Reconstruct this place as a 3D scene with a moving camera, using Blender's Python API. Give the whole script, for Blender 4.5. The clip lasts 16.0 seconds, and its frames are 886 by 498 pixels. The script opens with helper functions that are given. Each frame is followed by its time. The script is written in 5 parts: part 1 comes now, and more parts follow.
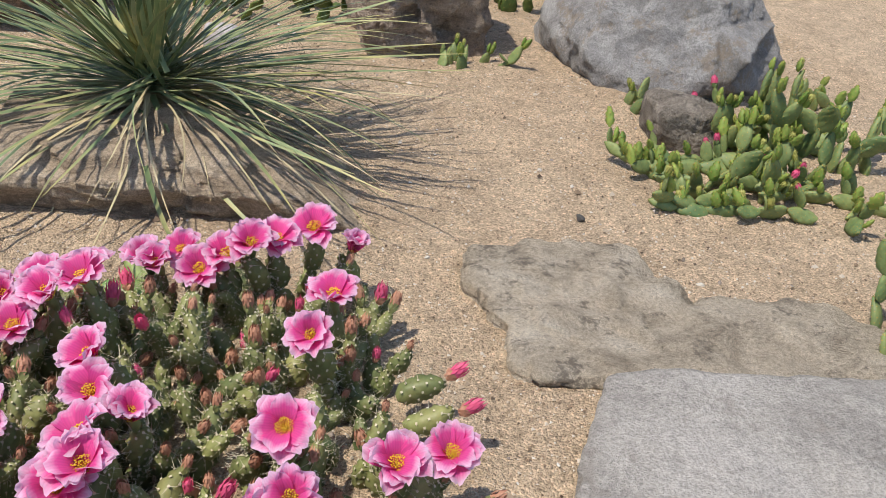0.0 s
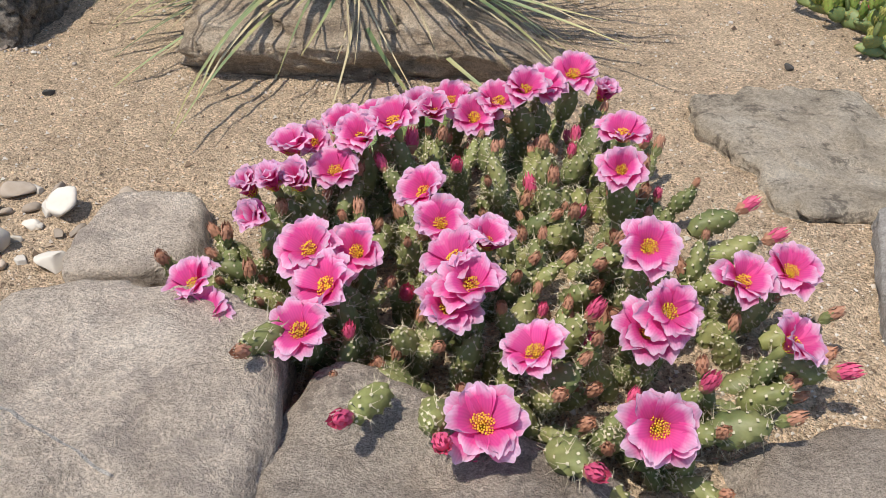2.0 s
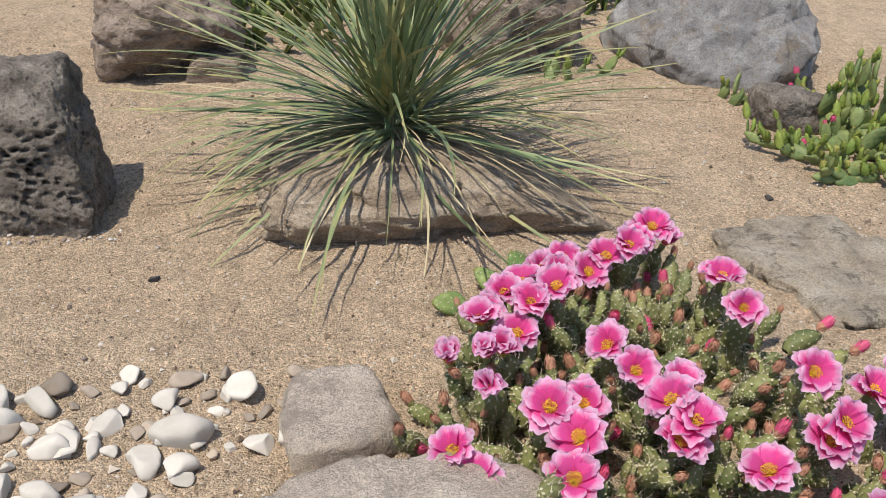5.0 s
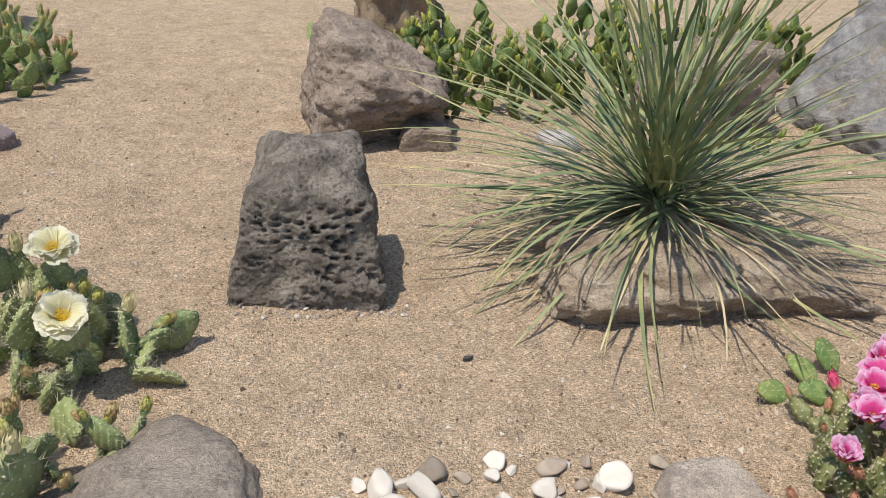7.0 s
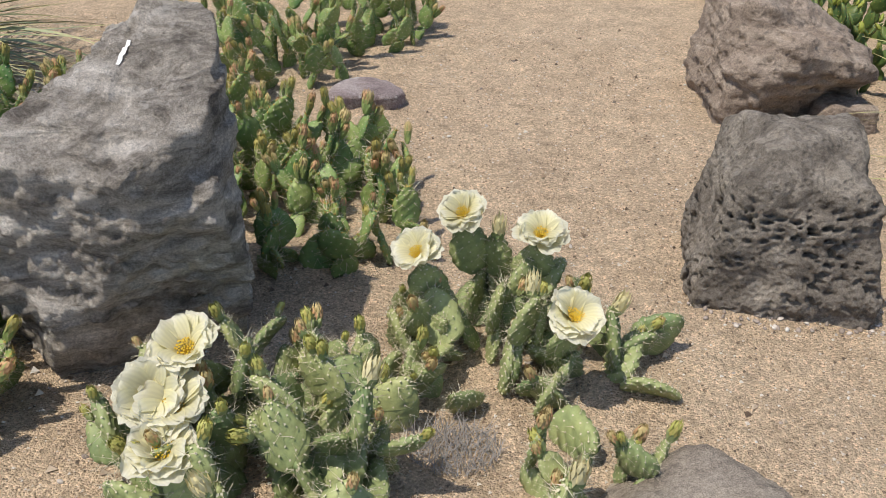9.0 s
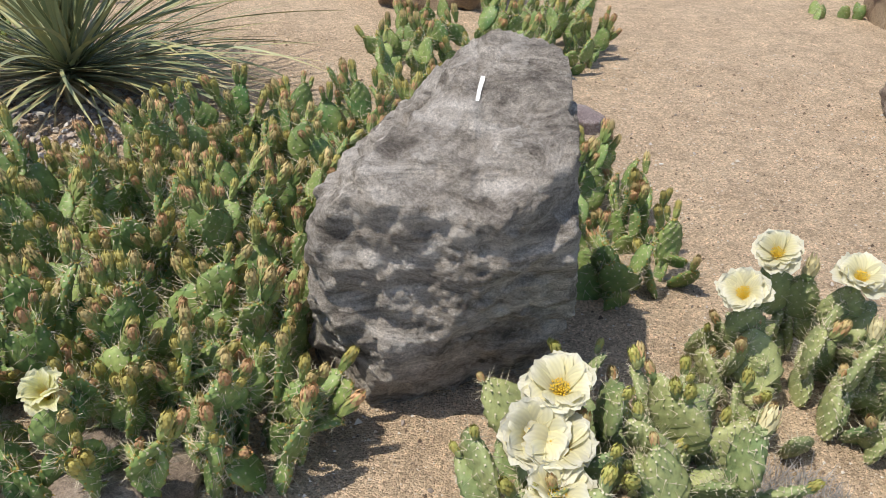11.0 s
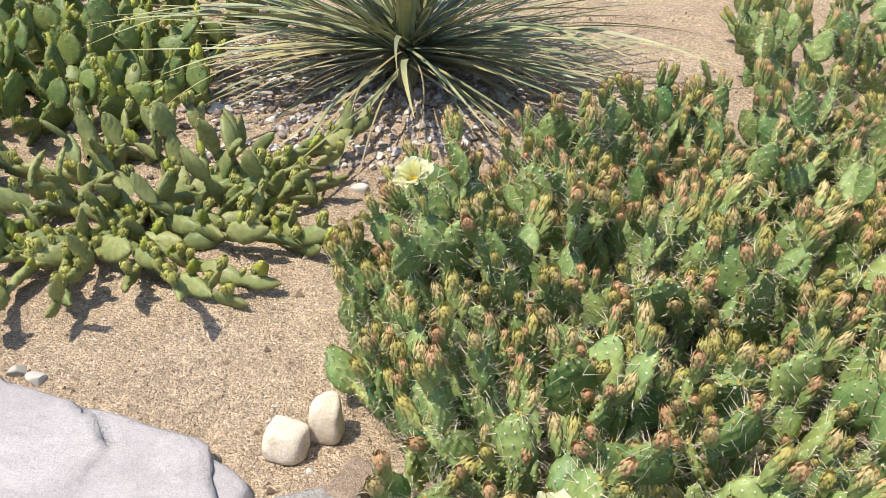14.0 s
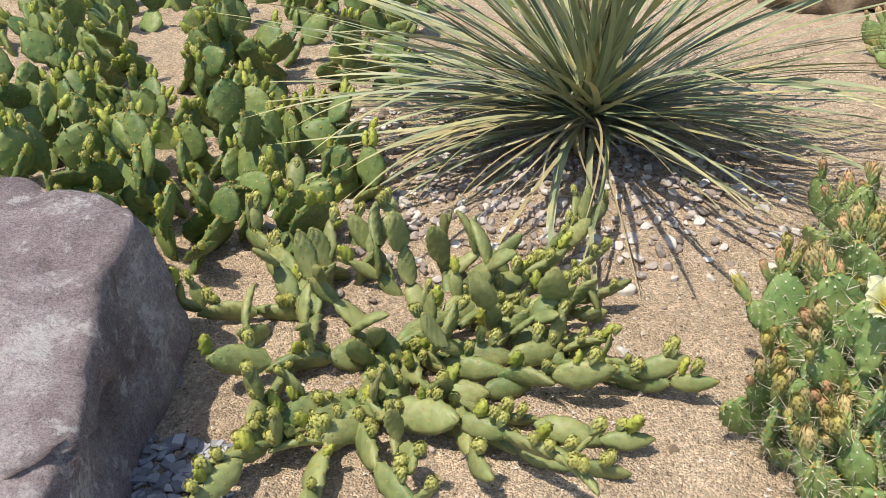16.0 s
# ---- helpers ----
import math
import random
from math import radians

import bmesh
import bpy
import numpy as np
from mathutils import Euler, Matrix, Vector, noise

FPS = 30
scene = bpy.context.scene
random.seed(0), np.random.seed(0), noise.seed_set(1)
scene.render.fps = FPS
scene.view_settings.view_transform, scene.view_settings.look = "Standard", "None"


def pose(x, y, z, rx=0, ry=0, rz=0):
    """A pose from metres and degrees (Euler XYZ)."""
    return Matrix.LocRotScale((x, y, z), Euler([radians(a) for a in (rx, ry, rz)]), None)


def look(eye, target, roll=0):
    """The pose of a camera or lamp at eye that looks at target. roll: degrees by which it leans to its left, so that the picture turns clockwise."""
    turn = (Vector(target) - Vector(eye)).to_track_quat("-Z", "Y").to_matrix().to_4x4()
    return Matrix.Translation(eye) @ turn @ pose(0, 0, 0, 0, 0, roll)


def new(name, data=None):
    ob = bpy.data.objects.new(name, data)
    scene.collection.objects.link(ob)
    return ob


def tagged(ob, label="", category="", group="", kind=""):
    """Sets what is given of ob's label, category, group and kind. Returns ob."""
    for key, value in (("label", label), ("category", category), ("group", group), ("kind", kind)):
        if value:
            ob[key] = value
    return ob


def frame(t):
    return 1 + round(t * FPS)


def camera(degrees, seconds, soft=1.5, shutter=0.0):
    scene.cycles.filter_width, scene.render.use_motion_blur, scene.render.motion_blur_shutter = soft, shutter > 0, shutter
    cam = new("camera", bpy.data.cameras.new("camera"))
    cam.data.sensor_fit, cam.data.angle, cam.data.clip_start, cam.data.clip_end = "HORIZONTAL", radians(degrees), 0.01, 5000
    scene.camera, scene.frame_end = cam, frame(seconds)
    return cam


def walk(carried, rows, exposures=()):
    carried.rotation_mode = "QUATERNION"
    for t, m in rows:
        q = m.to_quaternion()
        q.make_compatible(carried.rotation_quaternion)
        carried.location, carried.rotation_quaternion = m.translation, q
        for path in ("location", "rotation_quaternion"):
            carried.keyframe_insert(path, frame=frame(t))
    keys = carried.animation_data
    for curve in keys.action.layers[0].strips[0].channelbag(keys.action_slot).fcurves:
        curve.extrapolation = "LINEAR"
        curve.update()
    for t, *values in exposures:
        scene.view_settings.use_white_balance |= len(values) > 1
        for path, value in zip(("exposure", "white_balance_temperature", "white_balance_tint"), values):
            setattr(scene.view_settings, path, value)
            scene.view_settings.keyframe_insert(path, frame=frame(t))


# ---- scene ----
from mathutils.bvhtree import BVHTree

cam = camera(54.3, 16.0, soft=0.65)
PATH = [
    (0, (-0.081, 0.055, 0.942), (-0.002, 1.783, -0.063), 5.0),
    (0.5, (-0.236, 0.047, 0.917), (-0.213, 1.738, -0.15), 2.8),
    (1, (-0.325, 0.006, 0.903), (-0.336, 1.673, -0.203), 2.0),
    (1.5, (-0.406, -0.004, 0.882), (-0.428, 1.624, -0.279), 1.8),
    (2, (-0.523, -0.033, 0.865), (-0.511, 1.559, -0.345), 1.8),
    (2.5, (-0.592, -0.062, 0.893), (-0.525, 1.516, -0.334), 2.1),
    (3, (-0.725, -0.123, 0.914), (-0.469, 1.45, -0.295), 1.3),
    (3.5, (-0.918, -0.2, 0.93), (-0.603, 1.415, -0.208), 1.2),
    (3.7, (-0.968, -0.211, 0.936), (-0.642, 1.43, -0.161), 1.5),
    (5.8, (-1.329, -0.029, 1.091), (-0.904, 1.675, 0.134), 3.8),
    (6, (-1.405, -0.014, 1.092), (-0.976, 1.696, 0.148), 3.9),
    (6.5, (-1.62, 0.035, 1.097), (-1.203, 1.765, 0.184), 3.9),
    (7, (-1.825, 0.041, 1.097), (-1.478, 1.796, 0.203), 3.4),
    (7.5, (-1.951, 0.05, 1.071), (-1.791, 1.825, 0.163), 2.7),
    (8, (-2.129, 0.169, 1.042), (-2.149, 1.933, 0.101), 1.2),
    (8.5, (-2.31, 0.308, 1.041), (-2.403, 2.04, 0.045), 0.6),
    (8.7, (-2.362, 0.337, 1.042), (-2.483, 2.062, 0.037), 0.5),
    (10.8, (-2.955, 0.284, 1.088), (-3.075, 2.009, 0.084), 1.7),
    (11, (-3.016, 0.311, 1.085), (-3.218, 2.036, 0.094), 1.1),
    (11.5, (-3.232, 0.424, 1.073), (-3.634, 2.123, 0.099), -0.2),
    (12, (-3.395, 0.48, 1.074), (-3.913, 2.144, 0.094), -0.2),
    (12.5, (-3.489, 0.514, 1.073), (-4.049, 2.149, 0.067), 0.5),
    (13, (-3.656, 0.544, 1.075), (-4.192, 2.171, 0.044), 0.9),
    (13.5, (-3.831, 0.552, 1.071), (-4.308, 2.191, 0.029), 1.2),
    (14, (-3.956, 0.592, 1.041), (-4.352, 2.224, -0.045), 1.5),
    (14.5, (-4.151, 0.723, 1.028), (-4.399, 2.381, -0.063), 2.2),
    (15, (-4.341, 0.786, 1.011), (-4.525, 2.449, -0.084), 2.4),
    (15.5, (-4.642, 0.827, 1.01), (-4.71, 2.515, -0.06), 2.5),
    (15.7, (-4.731, 0.848, 1.017), (-4.889, 2.528, -0.057), 0.8),
    (16, (-4.903, 0.858, 1.0), (-5.059, 2.561, -0.036), 0.5),
]
EXPOSURES = [(0.0, 0.17), (5.5, 0.06), (8.0, 0.12), (11.0, 0.25), (12.0, 0.43), (13.5, 0.53), (15.0, 0.53), (16.0, 0.44)]
walk(cam, [(t, look(eye, target, roll)) for t, eye, target, roll in PATH], EXPOSURES)

# ---- light ----
SUN_AZ, SUN_EL = -126.0, 66.0
world = bpy.data.worlds.new("sky")
scene.world = world
world.use_nodes = True
wn = world.node_tree
sky = wn.nodes.new("ShaderNodeTexSky")
sky.sky_type, sky.sun_disc = "NISHITA", False
sky.sun_elevation, sky.sun_rotation = radians(SUN_EL), radians(SUN_AZ % 360)
wn.nodes["Background"].inputs["Strength"].default_value = 0.15
wn.links.new(sky.outputs["Color"], wn.nodes["Background"].inputs["Color"])
sun = new("sun", bpy.data.lights.new("sun", "SUN"))
sun.data.energy, sun.data.angle, sun.data.color = 4.2, radians(0.55), (1.0, 0.92, 0.80)
ca, sa, ce, se = math.cos(radians(SUN_AZ)), math.sin(radians(SUN_AZ)), math.cos(radians(SUN_EL)), math.sin(radians(SUN_EL))
sun.matrix_world = look((sa * ce * 20, ca * ce * 20, se * 20), (0, 0, 0))


# ---- materials ----
class Mat:
    """A small builder of procedural node materials."""

    def __init__(self, name, rough=0.8, spec=0.3):
        self.m = bpy.data.materials.new(name)
        self.m.use_nodes = True
        self.t = self.m.node_tree
        self.b = self.t.nodes["Principled BSDF"]
        self.b.inputs["Roughness"].default_value = rough
        self.b.inputs["Specular IOR Level"].default_value = spec
        self.co = self.t.nodes.new("ShaderNodeNewGeometry").outputs["Position"]
        self.info = self.t.nodes.new("ShaderNodeObjectInfo").outputs["Random"]

    def node(self, kind, **sockets):
        n = self.t.nodes.new(kind)
        for k, v in sockets.items():
            self.put(n.inputs[k.replace("_", " ")], v)
        return n

    def put(self, socket, v):
        if isinstance(v, bpy.types.NodeSocket):
            self.t.links.new(v, socket)
        else:
            socket.default_value = v

    def noise(self, scale, detail=4, rough=0.6, co=None, distort=0.0):
        n = self.node("ShaderNodeTexNoise", Vector=co or self.co, Scale=scale, Detail=detail, Roughness=rough, Distortion=distort)
        return n.outputs["Fac"]

    def voronoi(self, scale, out="Distance", co=None, feature="F1"):
        n = self.t.nodes.new("ShaderNodeTexVoronoi")
        n.feature = feature
        self.put(n.inputs["Vector"], co or self.co)
        self.put(n.inputs["Scale"], scale)
        return n.outputs[out]

    def ramp(self, fac, *stops):
        n = self.node("ShaderNodeValToRGB", Fac=fac)
        el = n.color_ramp.elements
        while len(el) < len(stops):
            el.new(0.5)
        for e, (p, c) in zip(el, stops):
            e.position = p
            e.color = (*c, 1) if isinstance(c, tuple) else (c, c, c, 1)
        return n.outputs["Color"]

    def mix(self, fac, a, b, blend="MIX"):
        n = self.t.nodes.new("ShaderNodeMix")
        n.data_type, n.blend_type = "RGBA", blend
        for k, v in ((0, fac), (6, a), (7, b)):
            self.put(n.inputs[k], (*v, 1) if isinstance(v, tuple) else v)
        return n.outputs[2]

    def math(self, op, a, b=0.0):
        n = self.t.nodes.new("ShaderNodeMath")
        n.operation = op
        self.put(n.inputs[0], a)
        self.put(n.inputs[1], b)
        return n.outputs[0]

    def vary(self, col, amount=0.3):
        """Lighter and darker from object to object."""
        return self.mix(1.0, col, self.ramp(self.info, (0.0, 1.0 - amount), (1.0, 1.0)), "MULTIPLY")

    def done(self, col, height=None, strength=0.4, distance=0.004):
        self.put(self.b.inputs["Base Color"], (*col, 1) if isinstance(col, tuple) else col)
        if height is not None:
            bump = self.node("ShaderNodeBump", Height=height, Strength=strength, Distance=distance)
            self.put(self.b.inputs["Normal"], bump.outputs["Normal"])
        return self.m


def sand_mat():
    m = Mat("coarse_sand", 0.95, 0.15)
    big = m.noise(1.3, 5)
    mid = m.noise(7, 6, 0.7)
    col = m.mix(big, (0.575, 0.425, 0.29), (0.72, 0.57, 0.405))
    col = m.mix(m.ramp(mid, (0.42, 0.0), (0.75, 0.65)), col, (0.41, 0.30, 0.20))
    cell = m.voronoi(230, "Color")
    grain = m.ramp(cell, (0.0, 0.52), (0.22, 0.82), (0.6, 1.05), (0.85, 1.26), (1.0, 1.55))
    col = m.mix(1.0, col, grain, "MULTIPLY")
    col = m.mix(1.0, col, m.ramp(m.voronoi(110, "Color"), (0.0, 0.82), (0.5, 1.0), (1.0, 1.18)), "MULTIPLY")
    col = m.mix(1.0, col, m.ramp(m.noise(22, 6, 0.8), (0.34, 0.76), (0.52, 1.0), (0.72, 1.12)), "MULTIPLY")
    clump = m.noise(110, 4, 0.8)
    col = m.mix(1.0, col, m.ramp(clump, (0.28, 0.66), (0.5, 1.0), (0.7, 1.2)), "MULTIPLY")
    h = m.math("ADD", m.math("MULTIPLY", m.voronoi(230), -0.6), m.math("MULTIPLY", clump, 1.2))
    h = m.math("ADD", h, m.math("MULTIPLY", m.noise(34, 5, 0.75), 1.3))
    h = m.math("ADD", h, m.math("MULTIPLY", m.noise(9, 4, 0.7), 0.9))
    return m.done(col, h, 1.0, 0.011)


def gravel_mat():
    m = Mat("slate_gravel", 0.85, 0.3)
    col = m.ramp(m.voronoi(45, "Color"), (0.0, (0.10, 0.11, 0.125)), (0.5, (0.19, 0.20, 0.22)), (1.0, (0.30, 0.30, 0.31)))
    col = m.mix(m.noise(6, 4), col, (0.24, 0.22, 0.19))
    return m.done(col, m.voronoi(45), 1.0, 0.012)


def rock_mat(name, dark, mid, light, scale=6.0, lichen=None, lichen_amount=0.6, strata=0.0, bump=0.9, spots=0.0, holes=0.0, depth=0.016, crack_amount=0.0, grain=1.0, hard=0.20):
    m = Mat(name, 0.9, 0.2)
    co = m.co
    if strata:
        mp = m.node("ShaderNodeMapping", Vector=m.co, Scale=(1.0, 1.0, strata), Rotation=(0.25, 0.15, 0.0))
        co = mp.outputs["Vector"]
    base = m.noise(scale, 8, 0.68, co, 0.6)
    col = m.ramp(base, (0.5 - hard, dark), (0.5, mid), (0.5 + hard, light))
    fine = m.noise(scale * 22, 6, 0.75)
    col = m.mix(grain, col, m.ramp(fine, (0.3, 0.54), (0.5, 0.97), (0.72, 1.28)), "MULTIPLY")
    speck = m.noise(scale * 70, 2, 0.7)
    col = m.mix(0.7 * grain, col, m.ramp(speck, (0.34, 0.48), (0.5, 1.0), (0.66, 1.36)), "MULTIPLY")
    if lichen:
        patch = m.math("ADD", m.noise(scale * 1.7, 7, 0.75), m.math("MULTIPLY", m.noise(scale * 14, 4, 0.7), 0.35))
        col = m.mix(m.ramp(patch, (0.72, 0.0), (0.80, lichen_amount)), col, lichen)
    if spots:
        dots = m.math("ADD", m.noise(scale * 9, 5, 0.8), 0.0)
        col = m.mix(m.ramp(dots, (0.56, 0.0), (0.64, spots)), col, tuple(c * 0.25 for c in mid))
    h = m.math("ADD", m.math("MULTIPLY", base, 2.2), m.math("ADD", fine, m.math("MULTIPLY", speck, 0.45)))
    if crack_amount:
        crack = m.math("ABSOLUTE", m.math("SUBTRACT", m.noise(scale * 1.1, 6, 0.7, co, 0.5), 0.5))
        col = m.mix(crack_amount, col, m.ramp(crack, (0.0, 0.3), (0.016, 1.0)), "MULTIPLY")
        h = m.math("ADD", h, m.math("MULTIPLY", m.ramp(crack, (0.0, 0.0), (0.025, 1.0)), 0.6))
    if holes:
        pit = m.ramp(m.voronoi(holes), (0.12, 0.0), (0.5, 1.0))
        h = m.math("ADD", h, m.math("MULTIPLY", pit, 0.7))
        # darker pit centres: the shade inside each hole, painted into the colour
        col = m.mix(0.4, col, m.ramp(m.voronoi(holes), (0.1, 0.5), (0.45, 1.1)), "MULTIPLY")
    return m.done(col, h, bump, depth)


def skin_mat(name, dark, light, tip, amount=0.35, rough=0.5):
    """Waxy cactus skin; each pad takes its own green."""
    m = Mat(name, rough, 0.35)
    col = m.mix(m.info, dark, light)
    col = m.mix(m.ramp(m.noise(14, 4), (0.35, 0.0), (0.75, 0.6)), col, tip)
    blot = m.noise(130, 4, 0.7)
    col = m.mix(m.ramp(blot, (0.58, 0.0), (0.72, amount)), col, (0.24, 0.20, 0.11))
    col = m.mix(1.0, col, m.ramp(m.noise(60, 3), (0.3, 0.75), (0.7, 1.1)), "MULTIPLY")
    return m.done(col, blot, 0.25, 0.002)


def plain_mat(name, a, b, scale=60, rough=0.6, vary=0.25, translucent=0.0, spec=0.3):
    m = Mat(name, rough, spec)
    col = m.vary(m.mix(m.noise(scale, 3), a, b), vary)
    if translucent:
        m.b.inputs["Subsurface Weight"].default_value = translucent
        m.b.inputs["Subsurface Radius"].default_value = (0.01, 0.006, 0.006)
        m.b.inputs["Subsurface Scale"].default_value = 0.4
    return m.done(col, m.noise(scale * 3, 3), 0.25, 0.001)


def petal_mat(name, heart, mid, rim):
    m = Mat(name, 0.5, 0.25)
    uv = m.node("ShaderNodeSeparateXYZ", Vector=m.node("ShaderNodeTexCoord").outputs["UV"])
    along = m.math("ADD", uv.outputs["X"], m.math("MULTIPLY", m.math("SUBTRACT", m.noise(90, 3), 0.5), 0.35))
    side = m.math("ABSOLUTE", m.math("SUBTRACT", uv.outputs["Y"], 0.5))
    along = m.math("ADD", along, m.math("MULTIPLY", side, 0.25))
    col = m.ramp(along, (0.05, heart), (0.38, mid), (0.66, mid), (1.0, rim))
    vein = m.node("ShaderNodeTexWave", Vector=m.node("ShaderNodeTexCoord").outputs["UV"], Scale=3.0, Distortion=2.0)
    vein.bands_direction = "Y"
    col = m.mix(0.25, col, m.ramp(vein.outputs["Fac"], (0.0, 0.72), (1.0, 1.0)), "MULTIPLY")
    col = m.vary(col, 0.22)
    glow = m.node("ShaderNodeBsdfTranslucent", Color=col)
    both = m.node("ShaderNodeMixShader", Fac=0.5)
    m.put(m.b.inputs["Base Color"], col)
    m.t.links.new(m.b.outputs[0], both.inputs[1])
    m.t.links.new(glow.outputs[0], both.inputs[2])
    m.t.links.new(both.outputs[0], m.t.nodes["Material Output"].inputs["Surface"])
    return m.m


def leaf_mat(name, a, b, dry):
    m = Mat(name, 0.5, 0.35)
    col = m.mix(m.info, a, b)
    col = m.mix(m.ramp(m.noise(7, 4), (0.5, 0.0), (0.72, 0.8)), col, dry)
    uv = m.node("ShaderNodeSeparateXYZ", Vector=m.node("ShaderNodeTexCoord").outputs["UV"])
    side = m.math("ABSOLUTE", m.math("SUBTRACT", uv.outputs["Y"], 0.5))
    col = m.mix(m.ramp(side, (0.38, 0.0), (0.5, 0.45)), col, (0.46, 0.40, 0.20))
    col = m.mix(m.ramp(uv.outputs["X"], (0.75, 0.0), (1.0, 0.7)), col, dry)
    return m.done(col, m.noise(200, 2), 0.15, 0.001)


SAND = sand_mat()
GRAVEL = gravel_mat()
R_WARM = rock_mat("warm_grey_stone", (0.36, 0.30, 0.245), (0.57, 0.485, 0.40), (0.70, 0.615, 0.52), 3.5, (0.30, 0.255, 0.22), 0.6, 3.0, grain=0.8)
R_MOTTLED = rock_mat("mottled_brown_grey_stone", (0.26, 0.215, 0.175), (0.44, 0.375, 0.31), (0.58, 0.505, 0.42), 5.0, (0.17, 0.145, 0.125), 0.6, 2.0, grain=0.9)
R_TAN = rock_mat("tan_ledge_stone", (0.26, 0.195, 0.135), (0.52, 0.415, 0.305), (0.66, 0.56, 0.44), 5.0, (0.20, 0.16, 0.125), 0.6, 5.0)
R_SLAB = rock_mat("lichened_slab_stone", (0.29, 0.24, 0.18), (0.55, 0.47, 0.365), (0.70, 0.63, 0.52), 7.0, (0.16, 0.135, 0.11), 0.8)
R_PALE = rock_mat("pale_flat_stone", (0.29, 0.27, 0.25), (0.41, 0.385, 0.355), (0.49, 0.46, 0.43), 3.0, (0.25, 0.225, 0.20), 0.6, grain=0.7, depth=0.012)
R_LIGHT = rock_mat("pinkish_pale_stone", (0.33, 0.305, 0.30), (0.43, 0.40, 0.395), (0.51, 0.48, 0.47), 4.0, (0.30, 0.27, 0.25), 0.3, grain=0.3, depth=0.004)
R_GREY = rock_mat("weathered_grey_stone", (0.18, 0.156, 0.134), (0.52, 0.465, 0.405), (0.86, 0.80, 0.735), 8.0, (0.80, 0.745, 0.685), 0.45, 3.0, 1.0, depth=0.014, spots=0.4, hard=0.15)
R_BLUE = rock_mat("blue_grey_stone", (0.18, 0.175, 0.175), (0.33, 0.32, 0.315), (0.50, 0.49, 0.48), 6.0, (0.30, 0.235, 0.17), 0.6, depth=0.012)
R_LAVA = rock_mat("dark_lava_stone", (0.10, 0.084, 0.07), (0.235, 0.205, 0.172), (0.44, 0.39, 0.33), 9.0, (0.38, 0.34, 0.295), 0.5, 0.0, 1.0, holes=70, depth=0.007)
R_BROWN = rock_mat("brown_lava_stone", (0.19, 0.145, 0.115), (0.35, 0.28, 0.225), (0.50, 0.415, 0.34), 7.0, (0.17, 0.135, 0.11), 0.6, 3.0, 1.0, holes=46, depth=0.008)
R_PURPLE = rock_mat("purplish_stone", (0.22, 0.17, 0.17), (0.37, 0.30, 0.295), (0.58, 0.51, 0.50), 5.0, (0.66, 0.62, 0.59), 0.7, grain=0.9)
R_RUST = rock_mat("rusty_stone", (0.13, 0.09, 0.06), (0.25, 0.17, 0.11), (0.36, 0.28, 0.2), 9.0, (0.34, 0.17, 0.05), 0.8)
R_WOOD = rock_mat("tan_petrified_wood", (0.25, 0.17, 0.11), (0.40, 0.30, 0.20), (0.52, 0.42, 0.31), 5.0, (0.13, 0.10, 0.08), 0.6, 0.3)
R_CREAM = rock_mat("cream_stone", (0.66, 0.54, 0.40), (0.84, 0.72, 0.56), (0.90, 0.80, 0.66), 8.0, grain=0.5, depth=0.005)
R_ORANGE = rock_mat("orange_sandstone", (0.38, 0.25, 0.16), (0.50, 0.36, 0.25), (0.58, 0.46, 0.36), 6.0)
STONE_WHITE = plain_mat("white_stone", (0.50, 0.455, 0.39), (0.73, 0.69, 0.62), 25, 0.85, 0.25)
STONE_TAN = plain_mat("tan_pebble", (0.36, 0.28, 0.20), (0.58, 0.50, 0.42), 40, 0.85, 0.55)
CHALK = plain_mat("white_paint", (0.78, 0.78, 0.76), (0.85, 0.85, 0.83), 60, 0.8, 0.0)
CHAR = plain_mat("dark_pebble", (0.05, 0.05, 0.05), (0.12, 0.11, 0.10), 60, 0.8, 0.2)
SK_PINK = skin_mat("olive_pad_skin", (0.095, 0.135, 0.052), (0.24, 0.265, 0.095), (0.32, 0.29, 0.12))
SK_LIME = skin_mat("bright_pad_skin", (0.085, 0.15, 0.055), (0.20, 0.265, 0.10), (0.32, 0.34, 0.12), 0.35)
SK_CREAM = skin_mat("grey_green_pad_skin", (0.13, 0.205, 0.085), (0.31, 0.355, 0.155), (0.43, 0.42, 0.17))
SK_BUSH = skin_mat("blue_green_pad_skin", (0.085, 0.18, 0.055), (0.21, 0.315, 0.11), (0.40, 0.42, 0.13), 0.3)
SK_SPRAWL = skin_mat("yellow_green_pad_skin", (0.095, 0.15, 0.05), (0.25, 0.29, 0.105), (0.40, 0.37, 0.15), 0.8)
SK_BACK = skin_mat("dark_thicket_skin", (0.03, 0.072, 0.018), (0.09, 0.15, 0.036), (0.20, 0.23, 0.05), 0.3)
SK_FAR = skin_mat("deep_green_pad_skin", (0.055, 0.115, 0.035), (0.16, 0.23, 0.068), (0.30, 0.31, 0.09), 0.4)
AREOLE_PALE = plain_mat("pale_areole", (0.46, 0.42, 0.26), (0.70, 0.66, 0.50), 90, 0.8)
AREOLE_GOLD = plain_mat("golden_areole", (0.32, 0.23, 0.05), (0.46, 0.36, 0.11), 90, 0.8)
SPINE = plain_mat("straw_spine", (0.52, 0.45, 0.31), (0.70, 0.64, 0.50), 90, 0.55)
SK_BUD = skin_mat("light_green_bud_skin", (0.13, 0.22, 0.07), (0.27, 0.35, 0.12), (0.42, 0.42, 0.13), 0.15)
BUD_TIP = plain_mat("tan_bud_tip", (0.44, 0.34, 0.15), (0.60, 0.47, 0.22), 120, 0.6)
